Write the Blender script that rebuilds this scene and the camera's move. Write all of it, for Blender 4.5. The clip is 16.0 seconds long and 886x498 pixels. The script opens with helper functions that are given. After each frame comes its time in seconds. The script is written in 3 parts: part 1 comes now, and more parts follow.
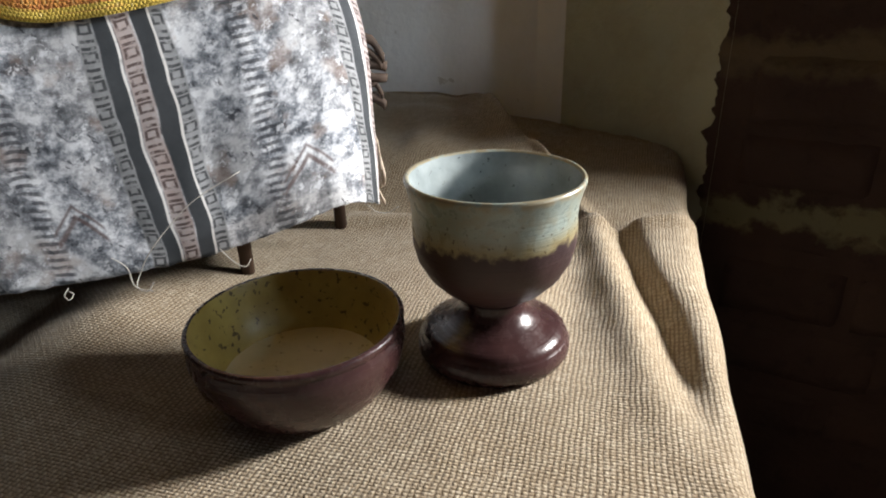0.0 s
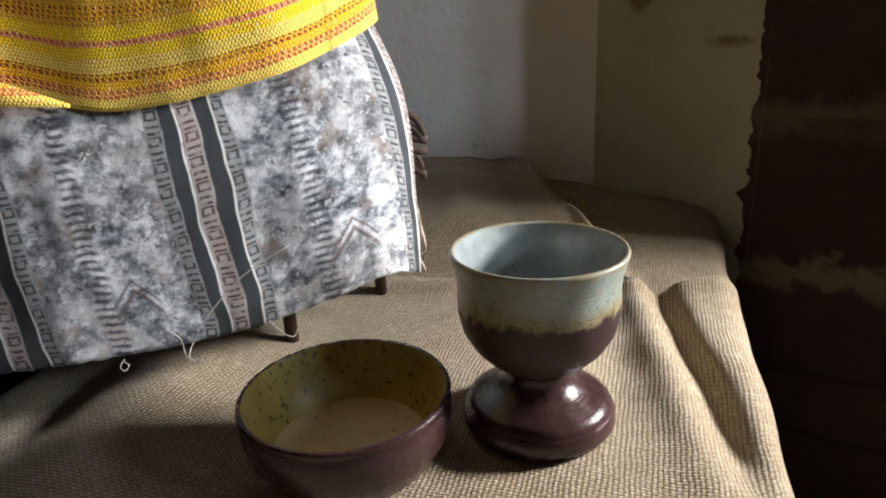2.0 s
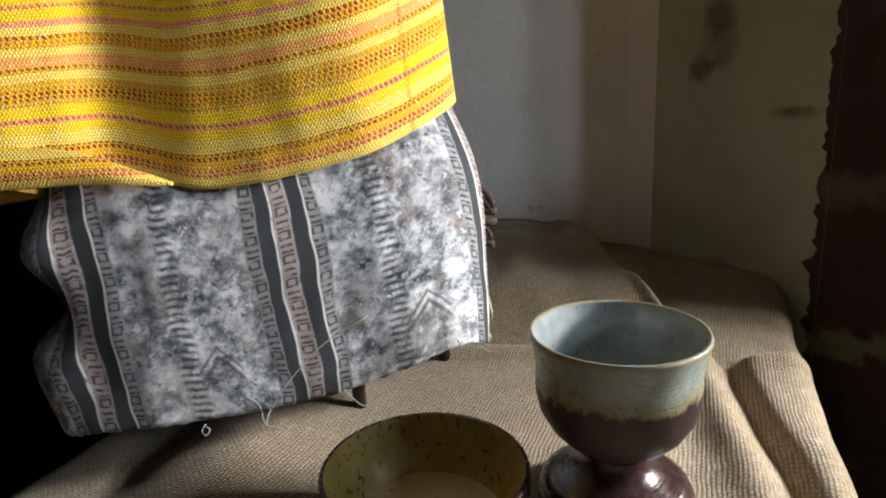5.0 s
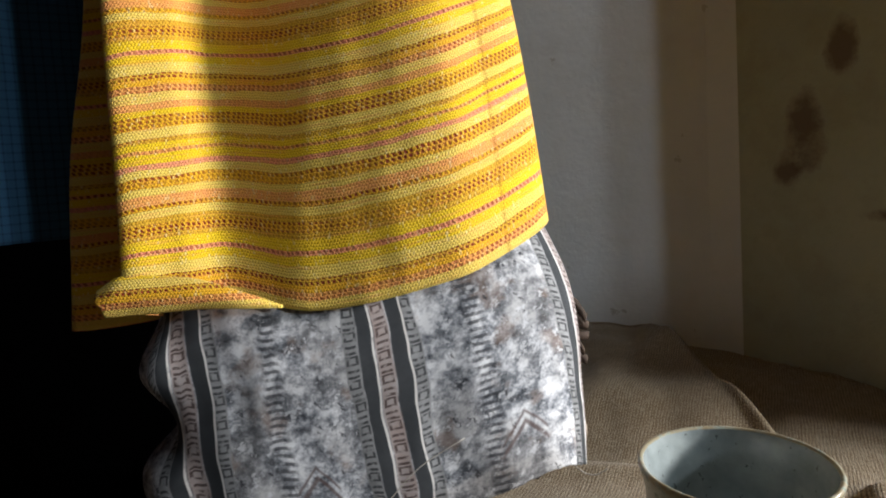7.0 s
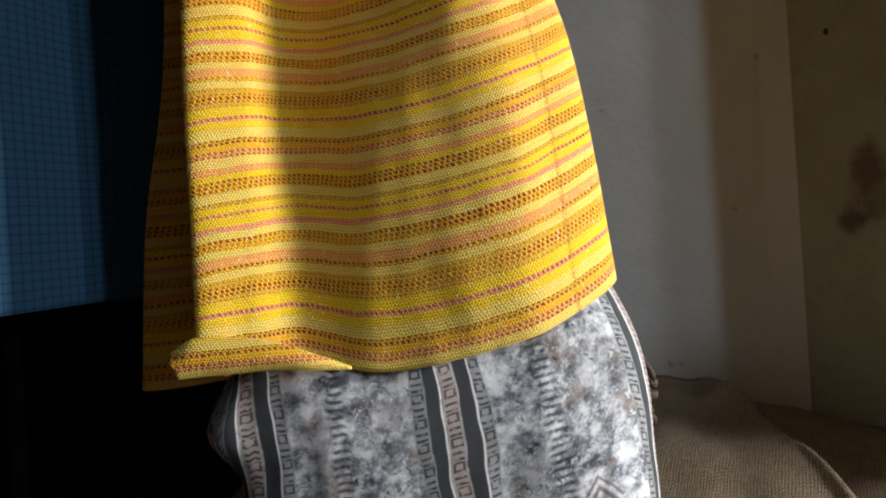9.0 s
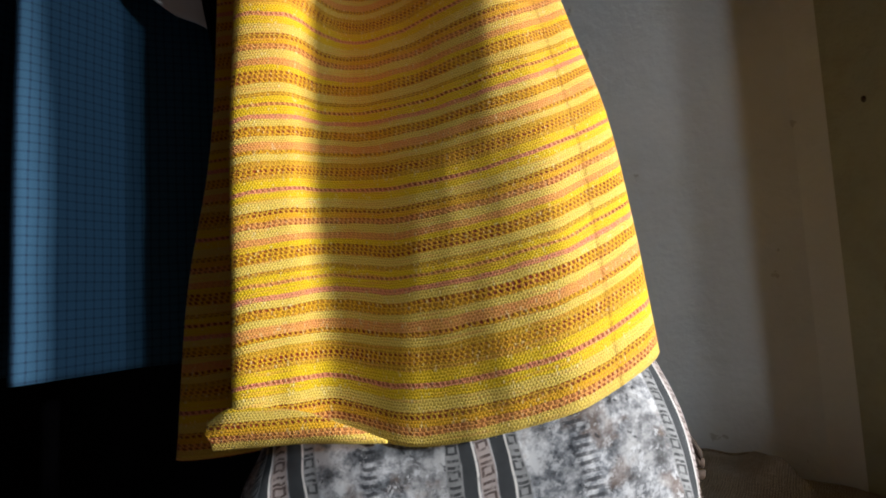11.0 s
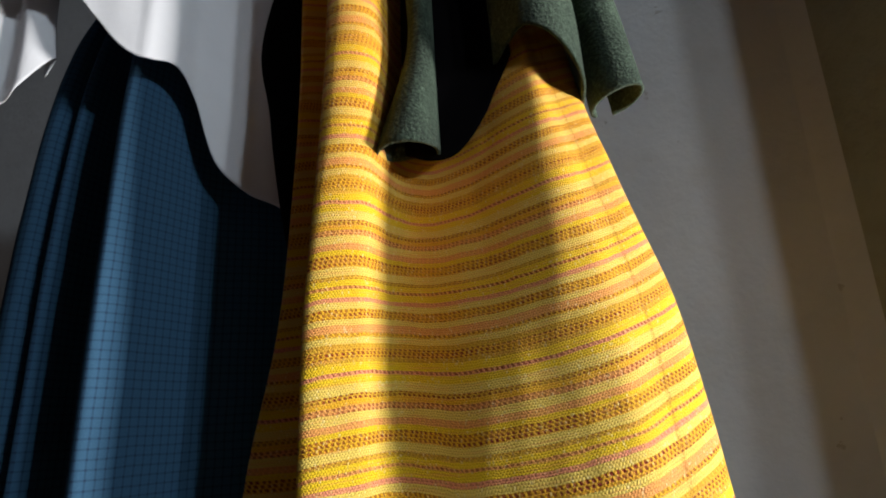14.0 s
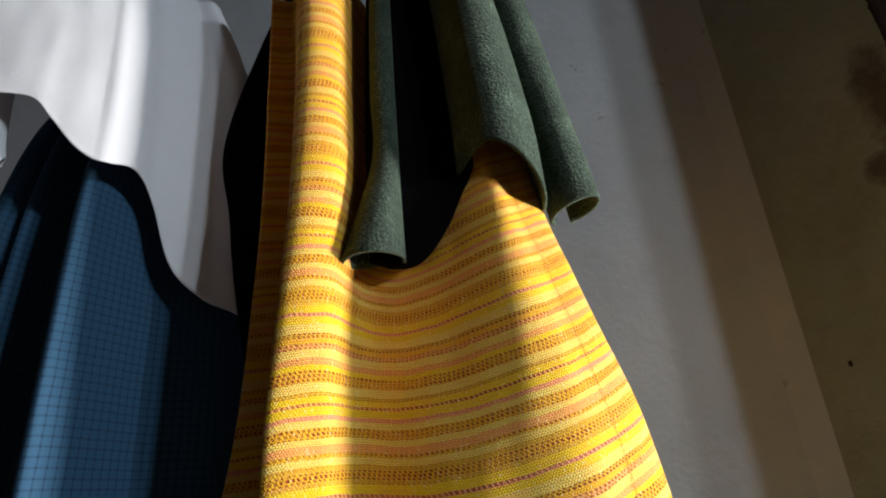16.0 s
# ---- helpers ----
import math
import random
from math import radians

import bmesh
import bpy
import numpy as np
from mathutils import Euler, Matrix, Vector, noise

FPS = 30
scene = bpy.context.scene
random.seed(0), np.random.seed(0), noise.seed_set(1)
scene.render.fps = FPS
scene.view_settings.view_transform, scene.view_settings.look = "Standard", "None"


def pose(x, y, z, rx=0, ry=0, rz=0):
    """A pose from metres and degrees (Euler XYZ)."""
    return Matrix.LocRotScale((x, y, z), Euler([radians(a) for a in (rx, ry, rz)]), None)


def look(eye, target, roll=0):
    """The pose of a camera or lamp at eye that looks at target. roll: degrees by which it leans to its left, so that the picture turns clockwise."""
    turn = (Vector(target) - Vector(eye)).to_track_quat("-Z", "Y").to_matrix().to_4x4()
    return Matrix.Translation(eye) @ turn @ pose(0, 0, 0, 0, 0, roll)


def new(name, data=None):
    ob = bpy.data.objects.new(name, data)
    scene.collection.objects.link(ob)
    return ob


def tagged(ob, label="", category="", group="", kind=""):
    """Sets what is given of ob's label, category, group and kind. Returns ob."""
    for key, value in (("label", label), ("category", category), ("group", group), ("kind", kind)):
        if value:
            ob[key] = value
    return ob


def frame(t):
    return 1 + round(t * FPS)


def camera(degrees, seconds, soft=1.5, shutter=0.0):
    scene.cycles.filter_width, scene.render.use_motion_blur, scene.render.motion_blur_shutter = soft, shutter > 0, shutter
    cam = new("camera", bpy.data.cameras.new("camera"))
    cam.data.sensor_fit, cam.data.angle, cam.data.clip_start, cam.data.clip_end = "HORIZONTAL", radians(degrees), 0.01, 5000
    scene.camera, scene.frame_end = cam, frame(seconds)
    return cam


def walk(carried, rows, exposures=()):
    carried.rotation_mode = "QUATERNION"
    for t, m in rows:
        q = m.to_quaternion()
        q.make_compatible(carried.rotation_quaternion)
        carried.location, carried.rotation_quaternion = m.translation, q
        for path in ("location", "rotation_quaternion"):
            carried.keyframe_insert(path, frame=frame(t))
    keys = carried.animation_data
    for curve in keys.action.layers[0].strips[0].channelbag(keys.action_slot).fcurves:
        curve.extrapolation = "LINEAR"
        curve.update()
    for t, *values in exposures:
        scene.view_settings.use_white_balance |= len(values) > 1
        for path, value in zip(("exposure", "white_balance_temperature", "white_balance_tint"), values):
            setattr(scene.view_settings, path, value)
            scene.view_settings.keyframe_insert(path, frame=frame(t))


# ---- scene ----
cam = camera(70.6, 16.0, soft=2.0)
PATH = [
    (0, (0.0312, -0.0944, 0.2129), (-0.0359, 0.7697, -0.1760), -1.62),
    (0.5, (0.0312, -0.0959, 0.2163), (-0.0403, 0.7716, -0.1642), -1.72),
    (1, (0.0276, -0.0946, 0.2153), (-0.0581, 0.7795, -0.1468), -2.48),
    (1.5, (0.0242, -0.0972, 0.2227), (-0.0717, 0.7847, -0.1173), -2.48),
    (2, (0.0227, -0.0987, 0.2257), (-0.0873, 0.7923, -0.0849), -3.07),
    (2.5, (0.0213, -0.1017, 0.2311), (-0.1013, 0.7926, -0.0649), -3.26),
    (3, (0.0152, -0.1026, 0.2342), (-0.1184, 0.7950, -0.0467), -3.01),
    (5.5, (-0.0028, -0.1080, 0.2531), (-0.1926, 0.8007, 0.0511), -3.28),
    (6, (-0.0067, -0.1128, 0.2614), (-0.2248, 0.7989, 0.1068), -3.83),
    (6.5, (-0.0097, -0.1124, 0.2663), (-0.2472, 0.7983, 0.1370), -4.01),
    (7, (-0.0179, -0.1116, 0.2679), (-0.2805, 0.7962, 0.1704), -4.15),
    (7.5, (-0.0262, -0.1119, 0.2713), (-0.3031, 0.7932, 0.1899), -4.20),
    (8, (-0.0313, -0.1120, 0.2743), (-0.3206, 0.7905, 0.2088), -4.48),
    (8.5, (-0.0348, -0.1138, 0.2773), (-0.3330, 0.7870, 0.2309), -4.62),
    (9, (-0.0401, -0.1140, 0.2804), (-0.3486, 0.7840, 0.2519), -4.60),
    (11.5, (-0.0468, -0.1142, 0.2946), (-0.3931, 0.7651, 0.3915), -3.89),
    (12, (-0.0478, -0.1174, 0.3006), (-0.3986, 0.7546, 0.4387), -3.85),
    (12.5, (-0.0477, -0.1171, 0.3018), (-0.4103, 0.7426, 0.4808), -4.09),
    (13, (-0.0506, -0.1208, 0.3084), (-0.4089, 0.7355, 0.5108), -3.55),
    (13.5, (-0.0620, -0.1220, 0.3123), (-0.4145, 0.7272, 0.5512), -3.47),
    (14, (-0.0760, -0.1299, 0.3263), (-0.4192, 0.7165, 0.5879), -3.31),
    (14.5, (-0.0822, -0.1344, 0.3345), (-0.4028, 0.7090, 0.6315), -3.61),
    (15, (-0.0900, -0.1424, 0.3407), (-0.3867, 0.6980, 0.6698), -4.57),
    (15.5, (-0.0894, -0.1446, 0.3488), (-0.3662, 0.6940, 0.6989), -5.07),
    (16, (-0.0895, -0.1389, 0.3503), (-0.3310, 0.7023, 0.7199), -5.07),
]
EXPOSURES = [(0.0, 0.25), (3.0, 0.15), (6.0, -0.03), (8.0, -0.2), (13.0, -0.2), (14.0, -0.05), (16.0, 0.2)]
walk(cam, [(t, look(eye, target, roll)) for t, eye, target, roll in PATH], EXPOSURES)

# ---- world and light ----
world = bpy.data.worlds.new("world")
scene.world = world
world.use_nodes = True
wn = world.node_tree.nodes
sky = wn.new("ShaderNodeTexSky")
sky.sky_type, sky.sun_disc = "NISHITA", False
sky.sun_elevation, sky.sun_rotation = radians(35), radians(70)
world.node_tree.links.new(sky.outputs[0], wn["Background"].inputs[0])
wn["Background"].inputs[1].default_value = 0.05

# window wall: runs from the plaster edge towards the room's near right
W0 = Vector((0.296, 0.637, 0.0))
WD = Vector((0.906, -0.423, 0.0)).normalized()
WN = Vector((-WD.y, WD.x, 0.0))                  # outwards, away from the room
WALL_T = 0.18
WIN_S0, WIN_S1, WIN_Z0, WIN_Z1 = 0.335, 0.80, 0.22, 0.64
SOUTH_Y, EAST_X = -0.95, 2.30
EAST_Y0, EAST_Y1, EAST_Z0, EAST_Z1 = -0.82, -0.36, 0.70, 1.2      # the two-light window at the room's far right


def lamp(name, m, size_x, size_y, power, colour):
    data = bpy.data.lights.new(name, "AREA")
    data.shape, data.size, data.size_y, data.energy, data.color = "RECTANGLE", size_x, size_y, power, colour
    ob = new(name, data)
    ob.matrix_world = m
    return ob


wc = W0 + WD * 0.64 + WN * 0.14
wc.z = 0.44
lamp("window_daylight", look(wc, (-0.1, 0.25, 0.15)), 0.18, 0.15, 30.0, (1.0, 0.985, 0.96))
for ly, power in ((-0.405, 13.0), (-0.700, 13.0)):
    lamp("far_window_daylight", look((EAST_X + 0.01, ly, 0.97), (-0.1, 0.6, 0.40)), 0.10, 0.14, power, (0.78, 0.90, 1.0))

# ---- materials ----
class Sig:
    """A socket of a node tree, with arithmetic that adds math nodes."""

    def __init__(self, nt, s):
        self.nt, self.s = nt, s

    def op(self, kind, *others):
        n = self.nt.nodes.new("ShaderNodeMath")
        n.operation = kind
        for k, a in enumerate((self, *others)):
            if isinstance(a, Sig):
                self.nt.links.new(a.s, n.inputs[k])
            else:
                n.inputs[k].default_value = a
        return Sig(self.nt, n.outputs[0])

    def __add__(self, o): return self.op("ADD", o)
    def __sub__(self, o): return self.op("SUBTRACT", o)
    def __mul__(self, o): return self.op("MULTIPLY", o)
    def __truediv__(self, o): return self.op("DIVIDE", o)
    def sin(self): return self.op("SINE")
    def abs(self): return self.op("ABSOLUTE")
    def floor(self): return self.op("FLOOR")
    def wrap(self, period): return self.op("FLOORED_MODULO", period)
    def lo(self, o): return self.op("MINIMUM", o)
    def hi(self, o): return self.op("MAXIMUM", o)
    def clamp(self): return self.hi(0.0).lo(1.0)
    def step(self, edge, soft):
        """0 below the edge, 1 above it, over a width of soft."""
        return ((self - (edge - soft / 2)) * (1 / soft)).clamp()
    def band(self, a, b, soft):
        return self.step(a, soft) * (self.step(b, soft) * -1.0 + 1.0)


class Mat:
    def __init__(self, name, rough=0.8):
        self.m = bpy.data.materials.new(name)
        self.m.use_nodes = True
        self.nt = self.m.node_tree
        self.b = self.nt.nodes["Principled BSDF"]
        self.b.inputs["Roughness"].default_value = rough
        self.b.inputs["Specular IOR Level"].default_value = 0.3
        tc = self.nt.nodes.new("ShaderNodeTexCoord")
        self.obj, self.uvw = tc.outputs["Object"], tc.outputs["UV"]

    def xyz(self, socket):
        n = self.nt.nodes.new("ShaderNodeSeparateXYZ")
        self.nt.links.new(socket, n.inputs[0])
        return [Sig(self.nt, o) for o in n.outputs]

    def vec(self, x, y, z=0.0):
        n = self.nt.nodes.new("ShaderNodeCombineXYZ")
        for k, a in enumerate((x, y, z)):
            if isinstance(a, Sig):
                self.nt.links.new(a.s, n.inputs[k])
            else:
                n.inputs[k].default_value = a
        return n.outputs[0]

    def noise(self, socket, scale, detail=4.0, rough=0.55, lo=0.3, hi=0.7):
        n = self.nt.nodes.new("ShaderNodeTexNoise")
        n.inputs["Scale"].default_value, n.inputs["Detail"].default_value, n.inputs["Roughness"].default_value = scale, detail, rough
        self.nt.links.new(socket, n.inputs["Vector"])
        return ((Sig(self.nt, n.outputs["Fac"]) - lo) * (1 / (hi - lo))).clamp()

    def ramp(self, fac, stops, constant=False):
        n = self.nt.nodes.new("ShaderNodeValToRGB")
        r = n.color_ramp
        r.interpolation = "CONSTANT" if constant else "LINEAR"
        while len(r.elements) < len(stops):
            r.elements.new(0.5)
        for e, (p, c) in zip(r.elements, stops):
            e.position, e.color = p, (*c, 1) if len(c) == 3 else c
        self.nt.links.new(fac.s, n.inputs[0])
        return n.outputs[0]

    def mix(self, fac, a, b, kind="MIX"):
        n = self.nt.nodes.new("ShaderNodeMix")
        n.data_type, n.blend_type = "RGBA", kind
        for k, x in ((0, fac), (6, a), (7, b)):
            if isinstance(x, Sig):
                self.nt.links.new(x.s, n.inputs[k])
            elif isinstance(x, (tuple, list)):
                n.inputs[k].default_value = (*x, 1)
            elif isinstance(x, float):
                n.inputs[k].default_value = x
            else:
                self.nt.links.new(x, n.inputs[k])
        return n.outputs[2]

    def colour(self, socket):
        self.nt.links.new(socket, self.b.inputs["Base Color"])
        return self

    def roughness(self, sig):
        self.nt.links.new(sig.s, self.b.inputs["Roughness"])
        return self

    def bump(self, sig, distance, strength=1.0):
        n = self.nt.nodes.new("ShaderNodeBump")
        n.inputs["Distance"].default_value, n.inputs["Strength"].default_value = distance, strength
        self.nt.links.new(sig.s, n.inputs["Height"])
        self.nt.links.new(n.outputs[0], self.b.inputs["Normal"])
        return self


def weave(mat, u, v, pu, pv):
    """Plain weave: height of the threads, 0 in the gaps to 1 on top, and which of the two threads lies on top."""
    a, b = u * (math.pi / pu), v * (math.pi / pv)
    warp, weft = a.sin().abs(), b.sin().abs()
    par = ((u / pu).floor() + (v / pv).floor()).wrap(2.0)
    over = par * warp * (weft * 0.5 + 0.5) + (par * -1.0 + 1.0) * weft * (warp * 0.5 + 0.5)
    return over, par


def burlap_material():
    M = Mat("burlap", 0.95)
    u, v, _ = M.xyz(M.uvw)
    wob = M.noise(M.uvw, 40.0, 3.0)
    u2 = u + (wob - 0.5) * 0.0018
    v2 = v + (M.noise(M.uvw, 33.0, 3.0) - 0.5) * 0.0018
    h, par = weave(M, u2, v2, 0.0029, 0.0022)
    h = h * (par * 0.35 + 0.65)
    fibre = M.noise(M.uvw, 900.0, 3.0)
    slub = M.noise(M.vec(u * 60.0, v * 900.0), 1.0, 2.0)
    slub2 = M.noise(M.vec(u * 900.0, v * 60.0), 1.0, 2.0)
    c = M.ramp(h * 0.75 + fibre * 0.25, [(0.0, (0.07, 0.045, 0.025)), (0.35, (0.20, 0.145, 0.088)), (0.72, (0.39, 0.315, 0.215)), (1.0, (0.60, 0.52, 0.385))])
    c = M.mix((slub * 0.5 + slub2 * 0.5).step(0.62, 0.3) * 0.45, c, (0.66, 0.58, 0.45))
    c = M.mix(M.noise(M.uvw, 9.0, 4.0) * 0.3, c, (0.20, 0.135, 0.075))
    M.colour(c)
    M.bump(h * 0.8 + fibre * 0.2, 0.0009, 0.8)
    M.b.inputs["Sheen Weight"].default_value = 0.15
    return M.m


# stripes of the yellow cloth from the hem up: width in mm, colour, share of dark stitches
YEL, PALE, GOLD, SALMON, OLIVE, ROSE = (0.83, 0.55, 0.004), (0.80, 0.58, 0.12), (0.80, 0.40, 0.008), (0.83, 0.33, 0.10), (0.70, 0.38, 0.02), (0.83, 0.27, 0.17)
STRIPES = [(6, PALE, 0.05), (4, SALMON, 0.8), (4, GOLD, 0.1), (3.5, OLIVE, 1.0), (6.5, PALE, 0.0), (5, YEL, 0.0), (3, ROSE, 0.75), (6, YEL, 0.0), (3.5, OLIVE, 0.35),
           (5.5, GOLD, 1.0), (4, OLIVE, 0.3), (5, PALE, 0.0), (2.5, GOLD, 0.9), (6, SALMON, 0.1), (4, PALE, 0.0), (6.5, GOLD, 0.9), (5, PALE, 0.0), (3.5, ROSE, 0.3), (5.5, YEL, 0.0),
           (2.5, SALMON, 0.9), (4, YEL, 0.0), (3, OLIVE, 0.6), (6, PALE, 0.0), (8, GOLD, 1.0), (4, YEL, 0.1), (5, SALMON, 0.25)]


def yellow_material():
    M = Mat("striped_weave", 0.9)
    u, v, _ = M.xyz(M.uvw)
    v1 = v + (M.noise(M.uvw, 30.0, 3.0) - 0.5) * 0.0016 + (u * 11.0).sin() * 0.0008
    total = sum(w for w, _, _ in STRIPES) * 0.001
    f = v1.wrap(total) * (1 / total)
    stops, dark, at = [], [], 0.0
    for w, c, d in STRIPES:
        stops.append((at, c))
        dark.append((at, (d, d, d)))
        at += w * 0.001 / total
    base = M.ramp(f, stops, True)
    share = M.nt.nodes.new("ShaderNodeRGBToBW")
    M.nt.links.new(M.ramp(f, dark, True), share.inputs[0])
    share = Sig(M.nt, share.outputs[0])
    jit = (M.noise(M.uvw, 220.0, 2.0) - 0.5) * 0.0009
    pu, pv = 0.0021, 0.0017
    row = ((v1 + jit) / pv).floor()
    us = u + jit + row * (pu * 0.5)
    cu = (us.wrap(pu) * (1 / pu) - 0.5).abs() * 2.0
    cv = ((v1 + jit).wrap(pv) * (1 / pv) - 0.5).abs() * 2.0
    qu, qv = 0.0036, 0.0027
    row2 = (v1 / qv).floor()
    u2 = u + jit * 1.3 + row2 * (qu * 0.5) + v * 0.5
    du = (u2.wrap(qu) * (1 / qu) - 0.5).abs() * 2.0
    dv = (v1.wrap(qv) * (1 / qv) - 0.5).abs() * 2.0
    stitch = (du * -1.0 + 1.0).step(0.48, 0.25) * (dv * -1.0 + 1.0).step(0.22, 0.3)
    thread = M.noise(M.vec(u * 190.0, row * 7.3), 1.0, 2.0)
    hole = (cu * cv).step(0.55, 0.4)
    patch = M.noise(M.vec(u * 16.0, row2 * 3.1), 1.0, 2.0)
    c = M.mix(thread * 0.35, base, (0.84, 0.55, 0.05))
    c = M.mix(M.noise(M.vec(u * 25.0, v * 500.0), 1.0, 2.0).step(0.7, 0.2) * 0.3, c, (0.84, 0.30, 0.10))
    c = M.mix(M.noise(M.vec(u * 420.0, row * 5.1), 1.0, 1.0).step(0.90, 0.08) * 0.4, c, (0.88, 0.76, 0.40))
    c = M.mix((stitch * share * (patch * 0.8 + 0.45)).clamp(), c, (0.25, 0.028, 0.006))
    c = M.mix((u + (v * 40.0).sin() * 0.0006).band(0.180, 0.183, 0.002) * M.noise(M.uvw, 500.0, 2.0).step(0.45, 0.3) * 0.55, c, (0.34, 0.13, 0.01))
    c = M.mix(hole * 0.20, c, (0.30, 0.10, 0.008))
    # orange tint towards the top paints in the glow of light through cloth
    c = M.mix(v.step(0.26, 0.3) * 0.28, c, (0.84, 0.27, 0.012))
    M.colour(c)
    relief = (cu * cu * -1.0 + 1.0) * 0.6 + (cv * cv * -1.0 + 1.0) * 0.5 + thread * 0.3 - stitch * share * 0.5
    M.bump(relief, 0.0007, 0.8)
    M.b.inputs["Sheen Weight"].default_value = 0.1
    return M.m


def motif(M, across, along, cell):
    """A meander of square rings and bars: 1 on the drawn lines. across runs from 0 to 1 over its band."""
    a = (across - 0.5).abs() * 2.0
    w = along.wrap(cell * 2.0) * (1 / cell)
    ring_y = (w - 0.5).abs() * 2.0
    r = a.hi(ring_y)
    ring = r.band(0.45, 0.8, 0.15) * (w.step(1.0, 0.02) * -1.0 + 1.0)
    bars = (w * (math.pi * 4)).sin().step(0.1, 0.5) * a.step(0.75, 0.15).op("SUBTRACT", 1.0).abs() * w.step(1.0, 0.02)
    return (ring + bars).clamp()


def grey_material():
    M = Mat("printed_cotton", 0.85)
    u, v, _ = M.xyz(M.uvw)
    s0 = u + v * 0.09 + (M.noise(M.uvw, 14.0, 2.0) - 0.5) * 0.006
    P = 0.134
    s = (s0 - 0.022 - ((s0 - 0.08) * 0.18).hi(0.0)).wrap(P)
    n1, n2, n3 = M.noise(M.uvw, 55.0, 9.0, 0.75, 0.38, 0.62), M.noise(M.uvw, 24.0, 5.0, 0.65), M.noise(M.uvw, 150.0, 6.0, 0.7)
    big = M.noise(M.uvw, 13.0, 3.0, 0.5)
    field = M.ramp(n1 * 0.6 + n2 * 0.4, [(0.18, (0.05, 0.056, 0.068)), (0.40, (0.24, 0.255, 0.285)), (0.56, (0.52, 0.53, 0.57)), (0.72, (0.80, 0.81, 0.84))])
    field = M.mix(big.step(0.5, 0.35) * 0.45, field, (0.15, 0.14, 0.135))
    field = M.mix(M.noise(M.uvw, 30.0, 5.0).step(0.72, 0.2) * 0.5, field, (0.25, 0.17, 0.13))
    field = M.mix(M.noise(M.vec(u * 1.6 + v, v * 1.0), 75.0, 6.0, 0.7).step(0.80, 0.07) * 0.8, field, (0.03, 0.032, 0.04))
    field = M.mix(M.noise(M.vec(u * 1.4 - v, v * 1.2 + u * 0.5), 70.0, 5.0, 0.75).step(0.70, 0.07) * 0.6, field, (0.74, 0.75, 0.79))
    # row of ticks in the field
    wander = s + (M.noise(M.vec(0.0, v), 25.0, 2.0) - 0.5) * 0.006
    tick = (v * (2 * math.pi / 0.0052) + s * 130.0 + n2 * 2.5).sin().step(0.15, 0.6) * wander.band(0.078, 0.089, 0.003) * n3.step(0.25, 0.4)
    c = M.mix(tick * 0.8, field, (0.04, 0.042, 0.05))
    # chevrons
    dx, dy = (s - 0.101).abs(), (v + 0.03).wrap(0.15) - 0.07
    chev = (dx * 1.25 + dy).band(0.0, 0.004, 0.002).hi((dx * 1.25 + dy).band(0.008, 0.0105, 0.002)) * (dx.step(0.0135, 0.002) * -1.0 + 1.0)
    c = M.mix(chev * 0.8 * n3.step(0.1, 0.3), c, (0.12, 0.08, 0.075))
    # the group of stripes
    for a, b, ground, ink in ((0.0, 0.009, (0.19, 0.195, 0.20), (0.035, 0.037, 0.042)), (0.0195, 0.0300, (0.33, 0.265, 0.25), (0.06, 0.038, 0.035)), (0.041, 0.050, (0.24, 0.245, 0.255), (0.045, 0.048, 0.053))):
        m = motif(M, (s - a) * (1 / (b - a)), v, 0.0080)
        stripe = M.mix(m * 0.9 * M.noise(M.uvw, 210.0, 3.0).step(0.30, 0.4), M.mix(n1 * 0.35, ground, (0.55, 0.55, 0.57)), ink)
        c = M.mix(s.band(a, b, 0.0012), c, stripe)
    for a, b in ((0.0090, 0.0175), (0.0305, 0.0405)):
        c = M.mix(s.band(a, b, 0.001), c, M.mix(n2 * 0.5, (0.028, 0.032, 0.036), (0.085, 0.09, 0.10)))
    for a in (0.0182, 0.0410):
        c = M.mix(s.band(a - 0.0007, a + 0.0007, 0.0006) * n3.step(0.2, 0.4), c, (0.72, 0.70, 0.68))
    M.colour(c)
    h, _ = weave(M, u, v, 0.0005, 0.0005)
    M.bump(h * 0.3 + n3 * 0.7, 0.0003, 0.5)
    return M.m


def check_material():
    M = Mat("checked_cotton", 0.85)
    u, v, _ = M.xyz(M.uvw)
    p = 0.0065
    warm = M.noise(M.uvw, 20.0, 3.0)
    a = (u + (warm - 0.5) * 0.001).wrap(p) * (1 / p)
    b = (v + (warm - 0.5) * 0.001).wrap(p) * (1 / p)
    line = a.band(0.12, 0.34, 0.08).hi(b.band(0.12, 0.34, 0.08))
    cross = a.band(0.12, 0.34, 0.08) * b.band(0.12, 0.34, 0.08)
    fine = M.noise(M.uvw, 900.0, 2.0)
    c = M.mix(fine * 0.5, (0.029, 0.090, 0.165), (0.046, 0.128, 0.215))
    c = M.mix(line * 0.75, c, (0.02, 0.06, 0.12))
    c = M.mix(cross * 0.7, c, (0.008, 0.02, 0.05))
    M.colour(c)
    h, _ = weave(M, u, v, 0.0006, 0.0006)
    M.bump(h, 0.0003, 0.5)
    return M.m


